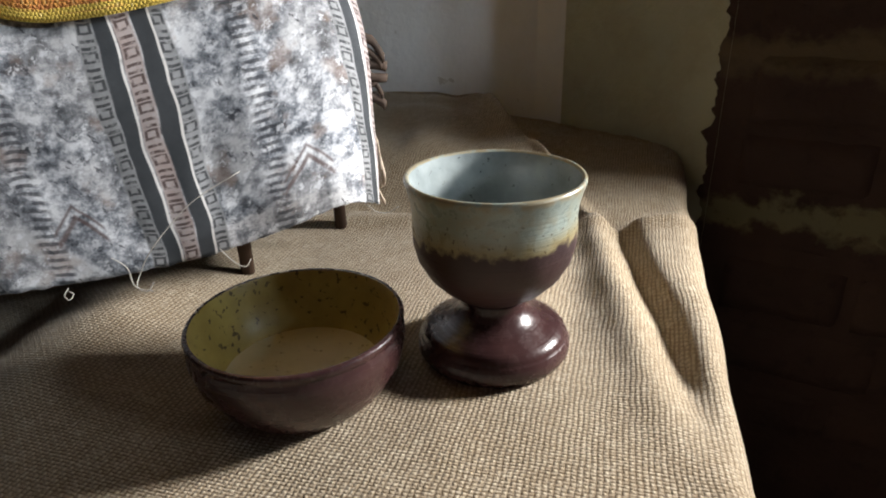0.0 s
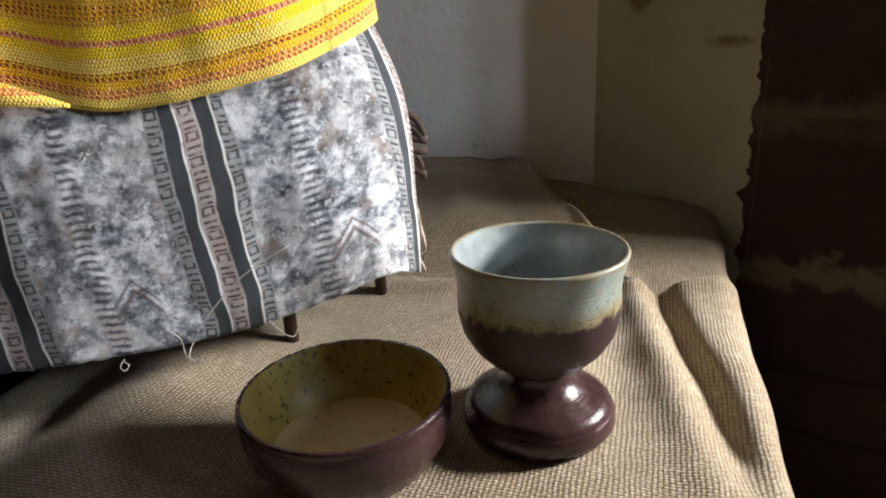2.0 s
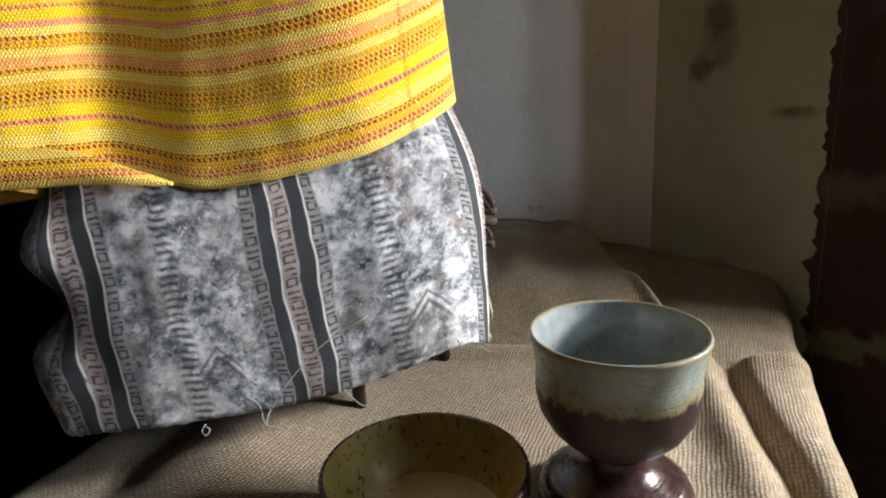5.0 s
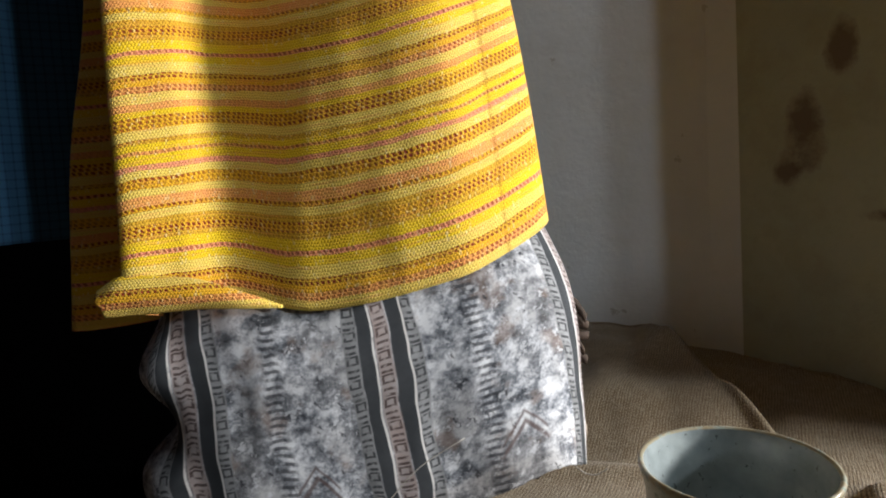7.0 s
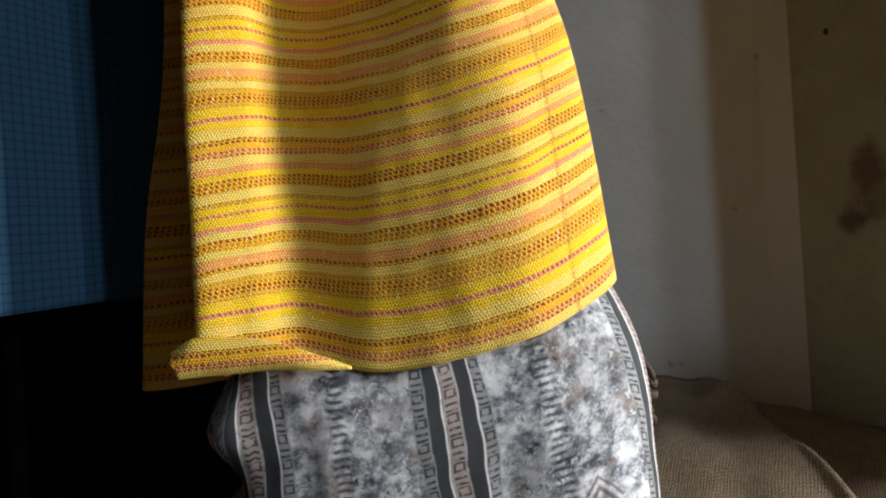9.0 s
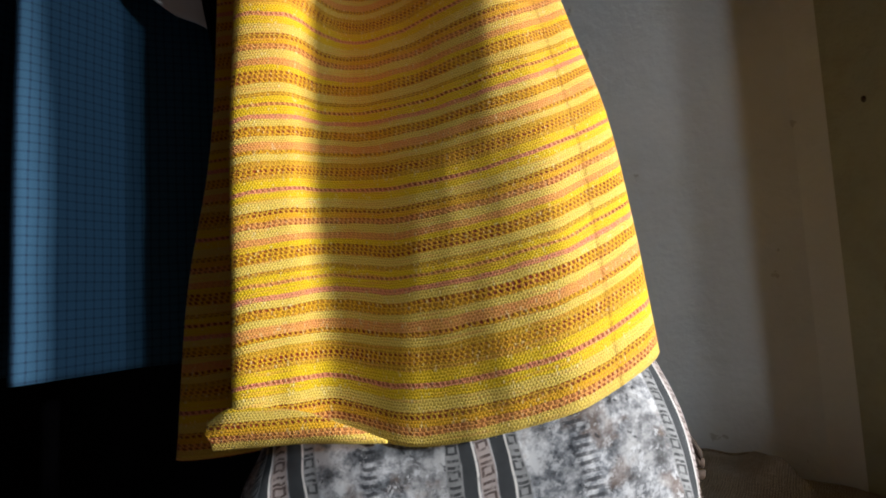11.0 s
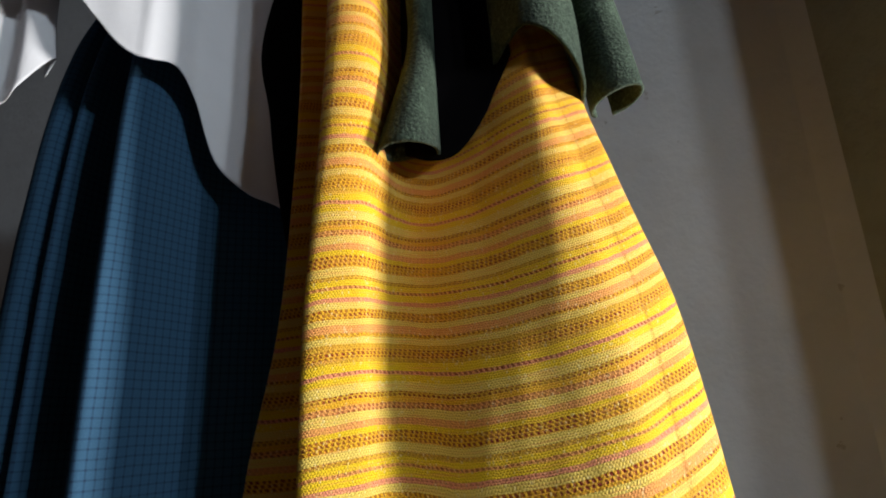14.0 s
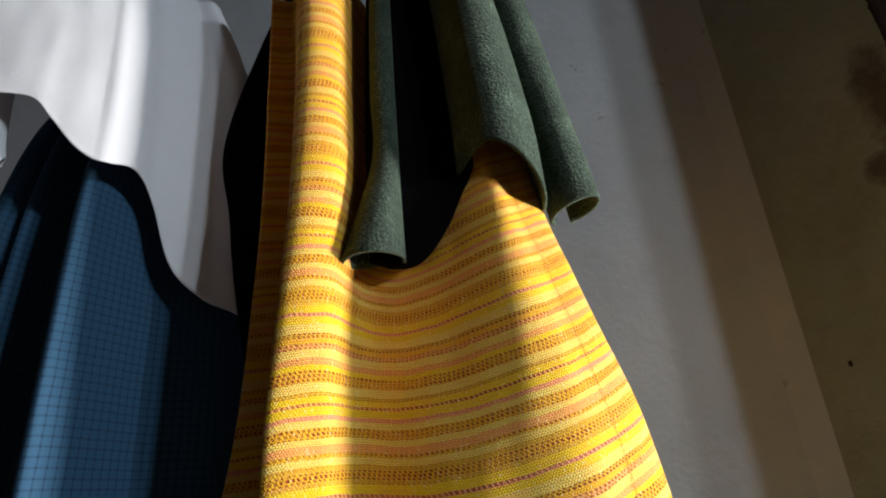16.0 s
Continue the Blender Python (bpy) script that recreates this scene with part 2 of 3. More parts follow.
def suede_material():
    M = Mat("green_suede", 1.0)
    nap, big = M.noise(M.obj, 420.0, 4.0), M.noise(M.obj, 35.0, 4.0)
    c = M.ramp(nap * 0.6 + big * 0.4, [(0.15, (0.009, 0.014, 0.010)), (0.6, (0.036, 0.056, 0.038)), (0.9, (0.10, 0.145, 0.10)), (1.0, (0.22, 0.28, 0.21))])
    M.colour(c)
    M.bump(nap, 0.0012, 0.8)
    M.b.inputs["Sheen Weight"].default_value, M.b.inputs["Sheen Roughness"].default_value = 0.2, 0.5
    M.b.inputs["Sheen Tint"].default_value = (0.6, 0.75, 0.6, 1)
    return M.m


def cotton_material(name, colour, dark):
    M = Mat(name, 0.9)
    u, v, _ = M.xyz(M.uvw)
    h, _ = weave(M, u, v, 0.0005, 0.0005)
    n = M.noise(M.obj, 30.0, 5.0)
    M.colour(M.mix(n * 0.5 + h * 0.2, dark, colour))
    M.bump(h * 0.4 + M.noise(M.obj, 300.0, 3.0) * 0.6, 0.0003, 0.4)
    return M.m


def plaster_material():
    M = Mat("painted_plaster", 0.85)
    x, y, z = M.xyz(M.obj)
    n1, n2, n3 = M.noise(M.obj, 3.0, 6.0), M.noise(M.obj, 18.0, 6.0, 0.6), M.noise(M.obj, 150.0, 4.0)
    c = M.mix(n1, (0.62, 0.64, 0.66), (0.74, 0.76, 0.78))
    c = M.mix(n2.step(0.75, 0.5) * 0.12, c, (0.36, 0.34, 0.28))
    c = M.mix(M.noise(M.obj, 25.0, 5.0).step(0.985, 0.02) * 0.4, c, (0.25, 0.22, 0.18))
    M.colour(c)
    M.bump(n2 * 0.6 + n3 * 0.15, 0.003, 0.6)
    return M.m


def niche_material():
    """Plaster of the niche's side, with its worn, brown-stained patches."""
    M = Mat("stained_plaster", 0.85)
    x, y, z = M.xyz(M.obj)
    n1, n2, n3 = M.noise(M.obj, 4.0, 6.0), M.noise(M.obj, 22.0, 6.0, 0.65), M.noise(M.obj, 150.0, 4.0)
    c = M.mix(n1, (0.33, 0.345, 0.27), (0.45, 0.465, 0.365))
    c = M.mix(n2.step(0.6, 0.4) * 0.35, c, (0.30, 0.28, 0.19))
    for sx, sz, rx, rz in ((0.196, 0.300, 0.017, 0.045), (0.180, 0.255, 0.012, 0.022), (0.226, 0.392, 0.012, 0.030), (0.268, 0.80, 0.02, 0.07), (0.246, 0.70, 0.012, 0.02), (0.262, 0.20, 0.020, 0.008)):
        d = ((x - sx) * (1 / rx)).op("POWER", 2.0) + ((z - sz) * (1 / rz)).op("POWER", 2.0) + (n2 - 0.5) * 2.0
        c = M.mix((d.step(0.8, 1.2) * -1.0 + 1.0) * 0.8, c, (0.12, 0.07, 0.05))
    M.colour(c)
    M.bump(n2 * 0.7 + n3 * 0.15, 0.004, 0.7)
    return M.m


def masonry_material():
    M = Mat("brown_masonry", 0.75)
    x, y, z = M.xyz(M.obj)
    n1, n2, n3 = M.noise(M.obj, 7.0, 6.0), M.noise(M.obj, 30.0, 6.0, 0.6), M.noise(M.obj, 160.0, 4.0)
    c = M.mix(n1, (0.030, 0.018, 0.016), (0.062, 0.038, 0.032))
    rag = z + (n2 - 0.5) * 0.03 + (n1 - 0.5) * 0.02
    c = M.mix(rag.band(-0.075, -0.040, 0.012) * 0.8, c, (0.17, 0.165, 0.10))
    c = M.mix(rag.band(0.10, 0.135, 0.02) * 0.35, c, (0.20, 0.17, 0.10))
    c = M.mix(n2.step(0.75, 0.2) * 0.4, c, (0.02, 0.013, 0.012))
    M.colour(c)
    M.bump(n2 * 0.8 + n3 * 0.2, 0.003, 0.6)
    return M.m


def clay_material(name, foot):
    """Stoneware: bare brown clay below, a pale glaze above its ragged line, or all brown."""
    M = Mat(name, 0.4)
    M.b.inputs["Specular IOR Level"].default_value = 0.5
    x, y, z = M.xyz(M.obj)
    n1, n2, n3 = M.noise(M.obj, 35.0, 5.0), M.noise(M.obj, 140.0, 5.0), M.noise(M.obj, 500.0, 4.0)
    turn = M.noise(M.vec(0.0, 0.0, z), 700.0, 2.0)
    brown = M.mix(n1, (0.028, 0.013, 0.015), (0.062, 0.028, 0.027))
    brown = M.mix(n3 * 0.4, brown, (0.035, 0.016, 0.014))
    if foot:
        M.colour(brown)
        M.roughness(n2 * 0.16 + 0.18)
    else:
        pale = M.mix(n1, (0.24, 0.28, 0.245), (0.37, 0.42, 0.385))
        pale = M.mix(n2.step(0.62, 0.35) * 0.35, pale, (0.27, 0.22, 0.12))
        line = z + (n1 - 0.5) * 0.007 + (n2 - 0.5) * 0.004
        c = M.mix(line.step(0.0795, 0.0035), brown, M.mix(line.step(0.086, 0.010), (0.28, 0.23, 0.12), pale))
        speck = M.noise(M.obj, 420.0, 3.0).step(0.90, 0.06)
        c = M.mix(speck * line.step(0.078, 0.004) * (line.step(0.096, 0.01) * -0.8 + 1.0), c, (0.06, 0.035, 0.02))
        rim = z.step(0.1068, 0.003) * n2.step(0.35, 0.3)
        c = M.mix(rim * 0.6, c, (0.27, 0.19, 0.09))
        M.colour(c)
        M.roughness(line.step(0.08, 0.004) * -0.22 + 0.47 + n2 * 0.08)
    M.bump(turn * 0.5 + n2 * 0.5, 0.0006, 0.5)
    return M.m


def glaze_material(name, light, dark, speck, rough, amount):
    M = Mat(name, rough)
    M.b.inputs["Specular IOR Level"].default_value = 0.5
    n1, n2 = M.noise(M.obj, 45.0, 5.0), M.noise(M.obj, 230.0, 4.0)
    c = M.mix(n1, dark, light)
    c = M.mix(n2.step(amount, 0.1) * 0.85, c, speck)
    M.colour(c)
    M.bump(n1, 0.0008, 0.4)
    return M.m


def wood_material():
    M = Mat("dark_wood", 0.6)
    x, y, z = M.xyz(M.obj)
    g = M.noise(M.vec(x * 60.0, y * 60.0, z * 5.0), 1.0, 5.0)
    M.colour(M.mix(g, (0.030, 0.017, 0.011), (0.085, 0.05, 0.032)))
    M.bump(g, 0.0008, 0.5)
    return M.m


def simple_material(name, a, b, rough=0.8, scale=80.0):
    M = Mat(name, rough)
    n = M.noise(M.obj, scale, 5.0)
    M.colour(M.mix(n, a, b))
    M.bump(n, 0.001, 0.4)
    return M.m


M_BURLAP, M_GREY, M_YELLOW, M_BLUE, M_GREEN = burlap_material(), grey_material(), yellow_material(), check_material(), suede_material()
M_WHITE = cotton_material("white_cotton", (0.83, 0.83, 0.86), (0.76, 0.76, 0.79))
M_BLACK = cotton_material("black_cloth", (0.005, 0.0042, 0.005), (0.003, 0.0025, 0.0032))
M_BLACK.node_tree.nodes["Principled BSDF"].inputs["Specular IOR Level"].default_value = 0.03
M_THREAD = simple_material("loose_thread", (0.35, 0.32, 0.28), (0.6, 0.57, 0.52))
M_WALL, M_NICHE, M_DARKWALL = plaster_material(), niche_material(), masonry_material()
M_CUP, M_FOOT = clay_material("goblet_glaze", False), clay_material("brown_stoneware", True)
M_INSIDE = glaze_material("grey_blue_glaze", (0.33, 0.37, 0.37), (0.20, 0.23, 0.235), (0.10, 0.11, 0.11), 0.25, 0.93)
M_OCHRE = glaze_material("ochre_glaze", (0.44, 0.34, 0.10), (0.30, 0.22, 0.06), (0.05, 0.03, 0.012), 0.42, 0.82)
M_CREAM = glaze_material("cream_bottom", (0.66, 0.57, 0.36), (0.56, 0.48, 0.28), (0.30, 0.22, 0.10), 0.5, 0.9)
M_WOOD = wood_material()
M_BROWNRAG = simple_material("brown_rag", (0.025, 0.016, 0.012), (0.07, 0.045, 0.032))
M_BEIGERAG = simple_material("beige_rag", (0.35, 0.27, 0.20), (0.55, 0.45, 0.36))
M_FLOOR = wood_material()
# ---- building helpers ----
def part(name, bm, mat, parent=None, label="", smooth=True):
    me = bpy.data.meshes.new(name)
    bm.normal_update()
    bm.to_mesh(me)
    bm.free()
    if smooth:
        for p in me.polygons:
            p.use_smooth = True
    for m in (mat if isinstance(mat, (list, tuple)) else [mat]):
        me.materials.append(m)
    ob = new(name, me)
    if parent:
        ob.parent = parent
    if label:
        ob["label"] = label
    return ob


def box(bm, lo, hi):
    made = bmesh.ops.create_cube(bm, size=1.0)
    c = (Vector(lo) + Vector(hi)) / 2
    s = Vector(hi) - Vector(lo)
    for v in made["verts"]:
        v.co = Vector((v.co.x * s.x, v.co.y * s.y, v.co.z * s.z)) + c
    return made["verts"]


def lathe(bm, profile, n=96):
    rings = []
    for r, z in profile:
        if r < 1e-6:
            rings.append([bm.verts.new((0, 0, z))])
        else:
            rings.append([bm.verts.new((r * math.cos(2 * math.pi * k / n), r * math.sin(2 * math.pi * k / n), z)) for k in range(n)])
    for a, b in zip(rings, rings[1:]):
        for k in range(n):
            q = [a[k % len(a)], a[(k + 1) % len(a)], b[(k + 1) % len(b)], b[k % len(b)]]
            q = list(dict.fromkeys(q))
            if len(q) > 2:
                bm.faces.new(q)
    bmesh.ops.recalc_face_normals(bm, faces=bm.faces[:])
    return bm


def spline(points, n):
    """n points along a smooth curve through the rows of an array."""
    p = np.asarray(points, float)
    k = len(p)
    t = np.linspace(0, k - 1, n)
    i = np.minimum(t.astype(int), k - 2)
    f = (t - i).reshape(-1, *([1] * (p.ndim - 1)))
    ext = np.concatenate([[2 * p[0] - p[1]], p, [2 * p[-1] - p[-2]]])
    a, b, c, d = ext[i], ext[i + 1], ext[i + 2], ext[i + 3]
    return 0.5 * (2 * b + (c - a) * f + (2 * a - 5 * b + 4 * c - d) * f**2 + (3 * b - a - 3 * c + d) * f**3)


def grid_mesh(bm, g, uv=None, anchor=None):
    """Faces over an array of points g[row][column], with its lengths along the cloth as UV, in metres."""
    nv, nu = g.shape[:2]
    vs = [[bm.verts.new(g[j, i]) for i in range(nu)] for j in range(nv)]
    layer = bm.loops.layers.uv.new("cloth")
    if uv is None:
        du = np.zeros((nv, nu))
        du[:, 1:] = np.linalg.norm(np.diff(g, axis=1), axis=2).cumsum(1)
        dv = np.zeros((nv, nu))
        dv[1:] = np.linalg.norm(np.diff(g, axis=0), axis=2).cumsum(0)
        along = du[nv // 3]
        if anchor is not None:
            along = along - along[round(anchor * (nu - 1))]
        uv = np.stack([np.tile(along, (nv, 1)), dv], 2)
    for j in range(nv - 1):
        for i in range(nu - 1):
            f = bm.faces.new((vs[j][i], vs[j][i + 1], vs[j + 1][i + 1], vs[j + 1][i]))
            for loop, (jj, ii) in zip(f.loops, ((j, i), (j, i + 1), (j + 1, i + 1), (j + 1, i))):
                loop[layer].uv = uv[jj, ii]
    return bm


PHI = math.atan(0.4526)
DOLL_O = Vector((-0.19, 0.2602, 0.0))
DU = Vector((math.cos(PHI), math.sin(PHI), 0))
DV = Vector((-math.sin(PHI), math.cos(PHI), 0))


def doll_place(u, v, z):
    """A place from the coordinates along and behind the figures' front, which leans back a little."""
    return DOLL_O + DU * u + DV * (v + 0.071 * z) + Vector((0, 0, z))


def garment(rows, nu=160, nv=90, crinkle=0.0015, seed=0.0, scale=22.0):
    """A sheet of cloth through rows of (u, v, z), hem first, as an array of places."""
    g = spline(np.array(rows, float), nv)
    g = np.swapaxes(spline(np.swapaxes(g, 0, 1), nu), 0, 1)
    out = np.zeros_like(g)
    for j in range(nv):
        for i in range(nu):
            u, v, z = g[j, i]
            q = Vector((u * scale, v * scale, z * scale * 0.4 + seed))
            w = crinkle * (noise.noise(q) + 0.5 * noise.noise(q * 2.3))
            out[j, i] = doll_place(u, v + w, z)
    return out


def thicken(ob, t, offset=1.0):
    m = ob.modifiers.new("thickness", "SOLIDIFY")
    m.thickness, m.offset = t, offset
    return ob


def tube(bm, points, radius, sides=8, taper=1.0):
    """A round rod along points, closed at both ends."""
    pts = [Vector(p) for p in points]
    rings = []
    for k, p in enumerate(pts):
        d = (pts[min(k + 1, len(pts) - 1)] - pts[max(k - 1, 0)]).normalized()
        a = d.orthogonal().normalized()
        if k and rings:
            a = (last - d * last.dot(d)).normalized()
        last = a
        b = d.cross(a)
        r = radius * (1 + (taper - 1) * k / max(1, len(pts) - 1))
        rings.append([bm.verts.new(p + (a * math.cos(2 * math.pi * n / sides) + b * math.sin(2 * math.pi * n / sides)) * r) for n in range(sides)])
    for r0, r1 in zip(rings, rings[1:]):
        for n in range(sides):
            bm.faces.new((r0[n], r0[(n + 1) % sides], r1[(n + 1) % sides], r1[n]))
    bm.faces.new(rings[0][::-1])
    bm.faces.new(rings[-1])
    return bm


# ---- walls, floor, ceiling ----
FLOOR_Z, CEIL_Z = -0.76, 1.75


def wall_slab(name, a, b, z0, z1, thick, mat, holes=()):
    """A wall from a to b; thick goes to the left of the way. holes: (s0, s1, z0, z1)."""
    a, b = Vector((*a, 0)), Vector((*b, 0))
    d = (b - a).normalized()
    n = Vector((-d.y, d.x, 0))
    length = (b - a).length
    bm = bmesh.new()
    ss = sorted({0.0, length, *[h[0] for h in holes], *[h[1] for h in holes]})
    zs = sorted({z0, z1, *[h[2] for h in holes], *[h[3] for h in holes]})
    for s0, s1 in zip(ss, ss[1:]):
        for q0, q1 in zip(zs, zs[1:]):
            if any(h[0] <= s0 and s1 <= h[1] and h[2] <= q0 and q1 <= h[3] for h in holes):
                continue
            vs = box(bm, (s0, 0, q0), (s1, thick, q1))
            for v in vs:
                v.co = a + d * v.co.x + n * v.co.y + Vector((0, 0, v.co.z))
    bmesh.ops.remove_doubles(bm, verts=bm.verts[:], dist=1e-5)
    ob = part(name, bm, mat, smooth=False)
    return tagged(ob, kind="structure")


CORNER, WALL_Y = (0.120, 0.810), 0.810
wall_slab("wall_north", (CORNER[0] - 0.022, WALL_Y), (-2.2, WALL_Y), FLOOR_Z, CEIL_Z, -0.2, M_WALL)
# added pale chamfer, stands in for the strip of light in the corner
wall_slab("wall_light_strip", (CORNER[0] + 0.014, CORNER[1] - 0.014), (CORNER[0] - 0.022, WALL_Y), FLOOR_Z, CEIL_Z, -0.2, M_WALL)
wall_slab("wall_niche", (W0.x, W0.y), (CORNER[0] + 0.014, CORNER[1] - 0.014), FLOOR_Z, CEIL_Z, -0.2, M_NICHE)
we = W0 + WD * 2.2
wall_window = wall_slab("wall_window", (W0.x, W0.y), (we.x, we.y), FLOOR_Z, CEIL_Z, WALL_T, M_DARKWALL, [(WIN_S0, WIN_S1, WIN_Z0, WIN_Z1)])
# added black sheet, stands in for the deep shade behind the figures
wall_slab("shade_backdrop", (-0.40, 0.76), (-1.9, 0.76), FLOOR_Z, 0.55, -0.03, M_BLACK)
# unseen west and south walls, given dark masonry to hold down bounced light
wall_slab("wall_west", (-2.2, SOUTH_Y), (-2.2, WALL_Y), FLOOR_Z, CEIL_Z, 0.2, M_DARKWALL)
wall_slab("wall_south", (-2.2, SOUTH_Y), (EAST_X + 0.2, SOUTH_Y), FLOOR_Z, CEIL_Z, -0.1, M_DARKWALL)
# unseen stub, added to keep the far windows' light off the table
wall_slab("wall_light_block", (1.05, SOUTH_Y), (1.05, 0.275), FLOOR_Z, 0.485, -0.1, M_DARKWALL)
EY = (EAST_Y0 + EAST_Y1) / 2
wall_slab("wall_east", (EAST_X, SOUTH_Y), (EAST_X, we.y + 0.2), FLOOR_Z, CEIL_Z, -0.2, M_DARKWALL,
          [(EAST_Y0 - SOUTH_Y, EY - 0.03 - SOUTH_Y, EAST_Z0, EAST_Z1), (EY + 0.03 - SOUTH_Y, EAST_Y1 - SOUTH_Y, EAST_Z0, EAST_Z1)])


def plaster_edge():
    """The broken edge of the niche's plaster, where the brown wall shows through."""
    bm = bmesh.new()
    nd = (Vector((CORNER[0] + 0.012, CORNER[1] - 0.012, 0)) - W0).normalized()
    nn = Vector((-nd.y, nd.x, 0))
    cols = []
    for z in np.arange(-0.35, 1.30, 0.004):
        w = 0.010 + 0.010 * noise.noise(Vector((z * 37, 3.0, 0))) + 0.005 * noise.noise(Vector((z * 150, 7.0, 0))) + 0.09 * max(0, noise.noise(Vector((z * 17, 1.0, 0))) - 0.42)
        w = max(0.001, w)
        cols.append([bm.verts.new(W0 + nd * a + nn * out + Vector((0, 0, z))) for a, out in ((0.0, 0.0004), (w * 0.5, 0.0020), (w * 0.85, 0.0022), (w, -0.001))])
    for c0, c1 in zip(cols, cols[1:]):
        for k in range(3):
            bm.faces.new((c0[k], c1[k], c1[k + 1], c0[k + 1]))
    bmesh.ops.recalc_face_normals(bm, faces=bm.faces[:])
    return tagged(part("plaster_edge", bm, M_DARKWALL, smooth=False), kind="structure")


plaster_edge()


def wall_stone(s0, s1, z0, z1, proud):
    """One rough stone of the dark wall, standing a little proud, with worn edges."""
    bm = bmesh.new()
    g = np.zeros((9, 17, 3))
    for j in range(9):
        for i in range(17):
            a, b = i / 16, j / 8
            edge = min(1.0, min(a, 1 - a) * 14, min(b, 1 - b) * 6)
            d = proud * math.sqrt(edge) + 0.002 * noise.noise(Vector((s0 * 9 + a * 4, z0 * 30 + b * 3, 0))) * edge - 0.003
            wob = 0.004 * noise.noise(Vector((a * 5 + s0 * 7, b * 2, z0 * 11)))
            g[j, i] = W0 + WD * (s0 + (s1 - s0) * a) - WN * d + Vector((0, 0, z0 + (z1 - z0) * b + wob))
    return part("stone", grid_mesh(bm, g), M_DARKWALL, wall_window)


COURSES = [(-0.36, -0.285), (-0.275, -0.20), (-0.19, -0.115), (-0.105, -0.036), (-0.030, 0.036), (0.044, 0.122), (0.132, 0.215), (0.225, 0.30)]
for k, (z0, z1) in enumerate(COURSES):
    cuts = [0.02 + 0.004 * (k % 3), 0.17 + 0.05 * (k % 2), 0.33 + 0.03 * (k % 3)]
    for s0, s1 in zip(cuts, cuts[1:]):
        wall_stone(s0, s1 - 0.008, z0, z1, 0.005 + 0.003 * ((k * 7) % 3))
# the unseen ceiling shares the dark floor wood to cut bounced light
for nm, z0, z1 in (("floor", FLOOR_Z - 0.1, FLOOR_Z), ("ceiling", CEIL_Z, CEIL_Z + 0.1)):
    bm = bmesh.new()
    box(bm, (-2.4, -1.2, z0), (2.7, 1.05, z1))
    tagged(part(nm, bm, M_FLOOR, smooth=False), kind="structure")

# ---- burlap-covered table ----
EDGE0, EDGED = Vector((0.145, 0.06, 0)), Vector((0.2, 0.98, 0)).normalized()
EDGEN = Vector((EDGED.y, -EDGED.x, 0))


NICHE_N = Vector((WALL_Y - W0.y, W0.x - CORNER[0], 0)).normalized()      # into the wall of the niche


def ease(x, a, b):
    t = min(1.0, max(0.0, (x - a) / (b - a)))
    return t * t * (3 - 2 * t)


def bell(x, w):
    return math.exp(-(x / w) ** 2)


def cloth_height(p, q):
    """Height of the cloth over the table at p along the right edge and q inwards of it."""
    x, y = EDGE0.x + EDGED.x * p - EDGEN.x * q, EDGE0.y + EDGED.y * p - EDGEN.y * q
    z = 0.0030 * noise.noise(Vector((p * 8, q * 8, 1.0))) + 0.0012 * noise.noise(Vector((p * 26, q * 26, 4.0))) - 0.002
    keep = 1 - bell(x - 0.035, 0.055) * bell(y - 0.235, 0.055)
    keep *= 1 - bell(x + 0.068, 0.06) * bell(y - 0.192, 0.06)
    z *= keep
    z -= 0.0042 * bell(x + 0.071, 0.075) * bell(y - 0.185, 0.075)
    # soft furrows beside the right edge
    z -= 0.015 * bell(q - (0.018 + 0.19 * (p - 0.10)), 0.013) * ease(p, 0.06, 0.2) * (1 - ease(p, 0.36, 0.42))
    z += 0.006 * bell(q - (0.043 + 0.19 * (p - 0.10)), 0.014) * ease(p, 0.05, 0.2) * (1 - ease(p, 0.36, 0.42))
    z -= 0.005 * bell(q - 0.10 - 0.1 * (p - 0.2), 0.02) * ease(p, 0.1, 0.2) * (1 - ease(p, 0.3, 0.4))
    # the front length of cloth ends in a slightly raised edge over the rear one
    rear = ease(y + 0.02 * math.sin(x * 14), 0.458, 0.464)
    z += 0.007 * bell(y - 0.446, 0.014) - 0.009 * rear
    # the rear length climbs to a heap against the wall, with a sharp ridge down its right flank
    side = x - (0.094 + 0.33 * (0.579 - y))
    z += rear * (0.044 * ease(y, 0.455, 0.60) * (1 - ease(side, -0.006, 0.022)) + 0.012 * ease(side, 0.0, 0.05) * ease(y, 0.50, 0.62))
    z += rear * 0.006 * bell(side + 0.004, 0.007) * (1 - ease(y, 0.58, 0.62))
    z += 0.018 * ease(y, 0.62, 0.72) * (1 - ease(x, 0.05, 0.15)) + 0.006 * ease(y, 0.62, 0.70) * ease(x, 0.06, 0.14)
    z += 0.010 * bell(x - 0.035, 0.03) * bell(y - 0.74, 0.05) + 0.008 * bell(x + 0.05, 0.022) * bell(y - 0.62, 0.05) - 0.004 * bell(x + 0.012, 0.02) * ease(y, 0.60, 0.72)
    z += 0.004 * rear * noise.noise(Vector((x * 22, y * 22, 5.0)))
    # the cloth sinks off a low hump left of the bowl
    z += 0.014 * bell(x + 0.225, 0.045) * bell(y - 0.27, 0.11) - 0.007 * bell(x + 0.300, 0.022) * ease(y, 0.16, 0.24) - 0.005 * ease(-x, 0.26, 0.34)
    over = max(0.0, q - 0.56)                            # falls off the table's far side
    return z - 1.4 * over - 0.03 * ease(q, 0.52, 0.58)


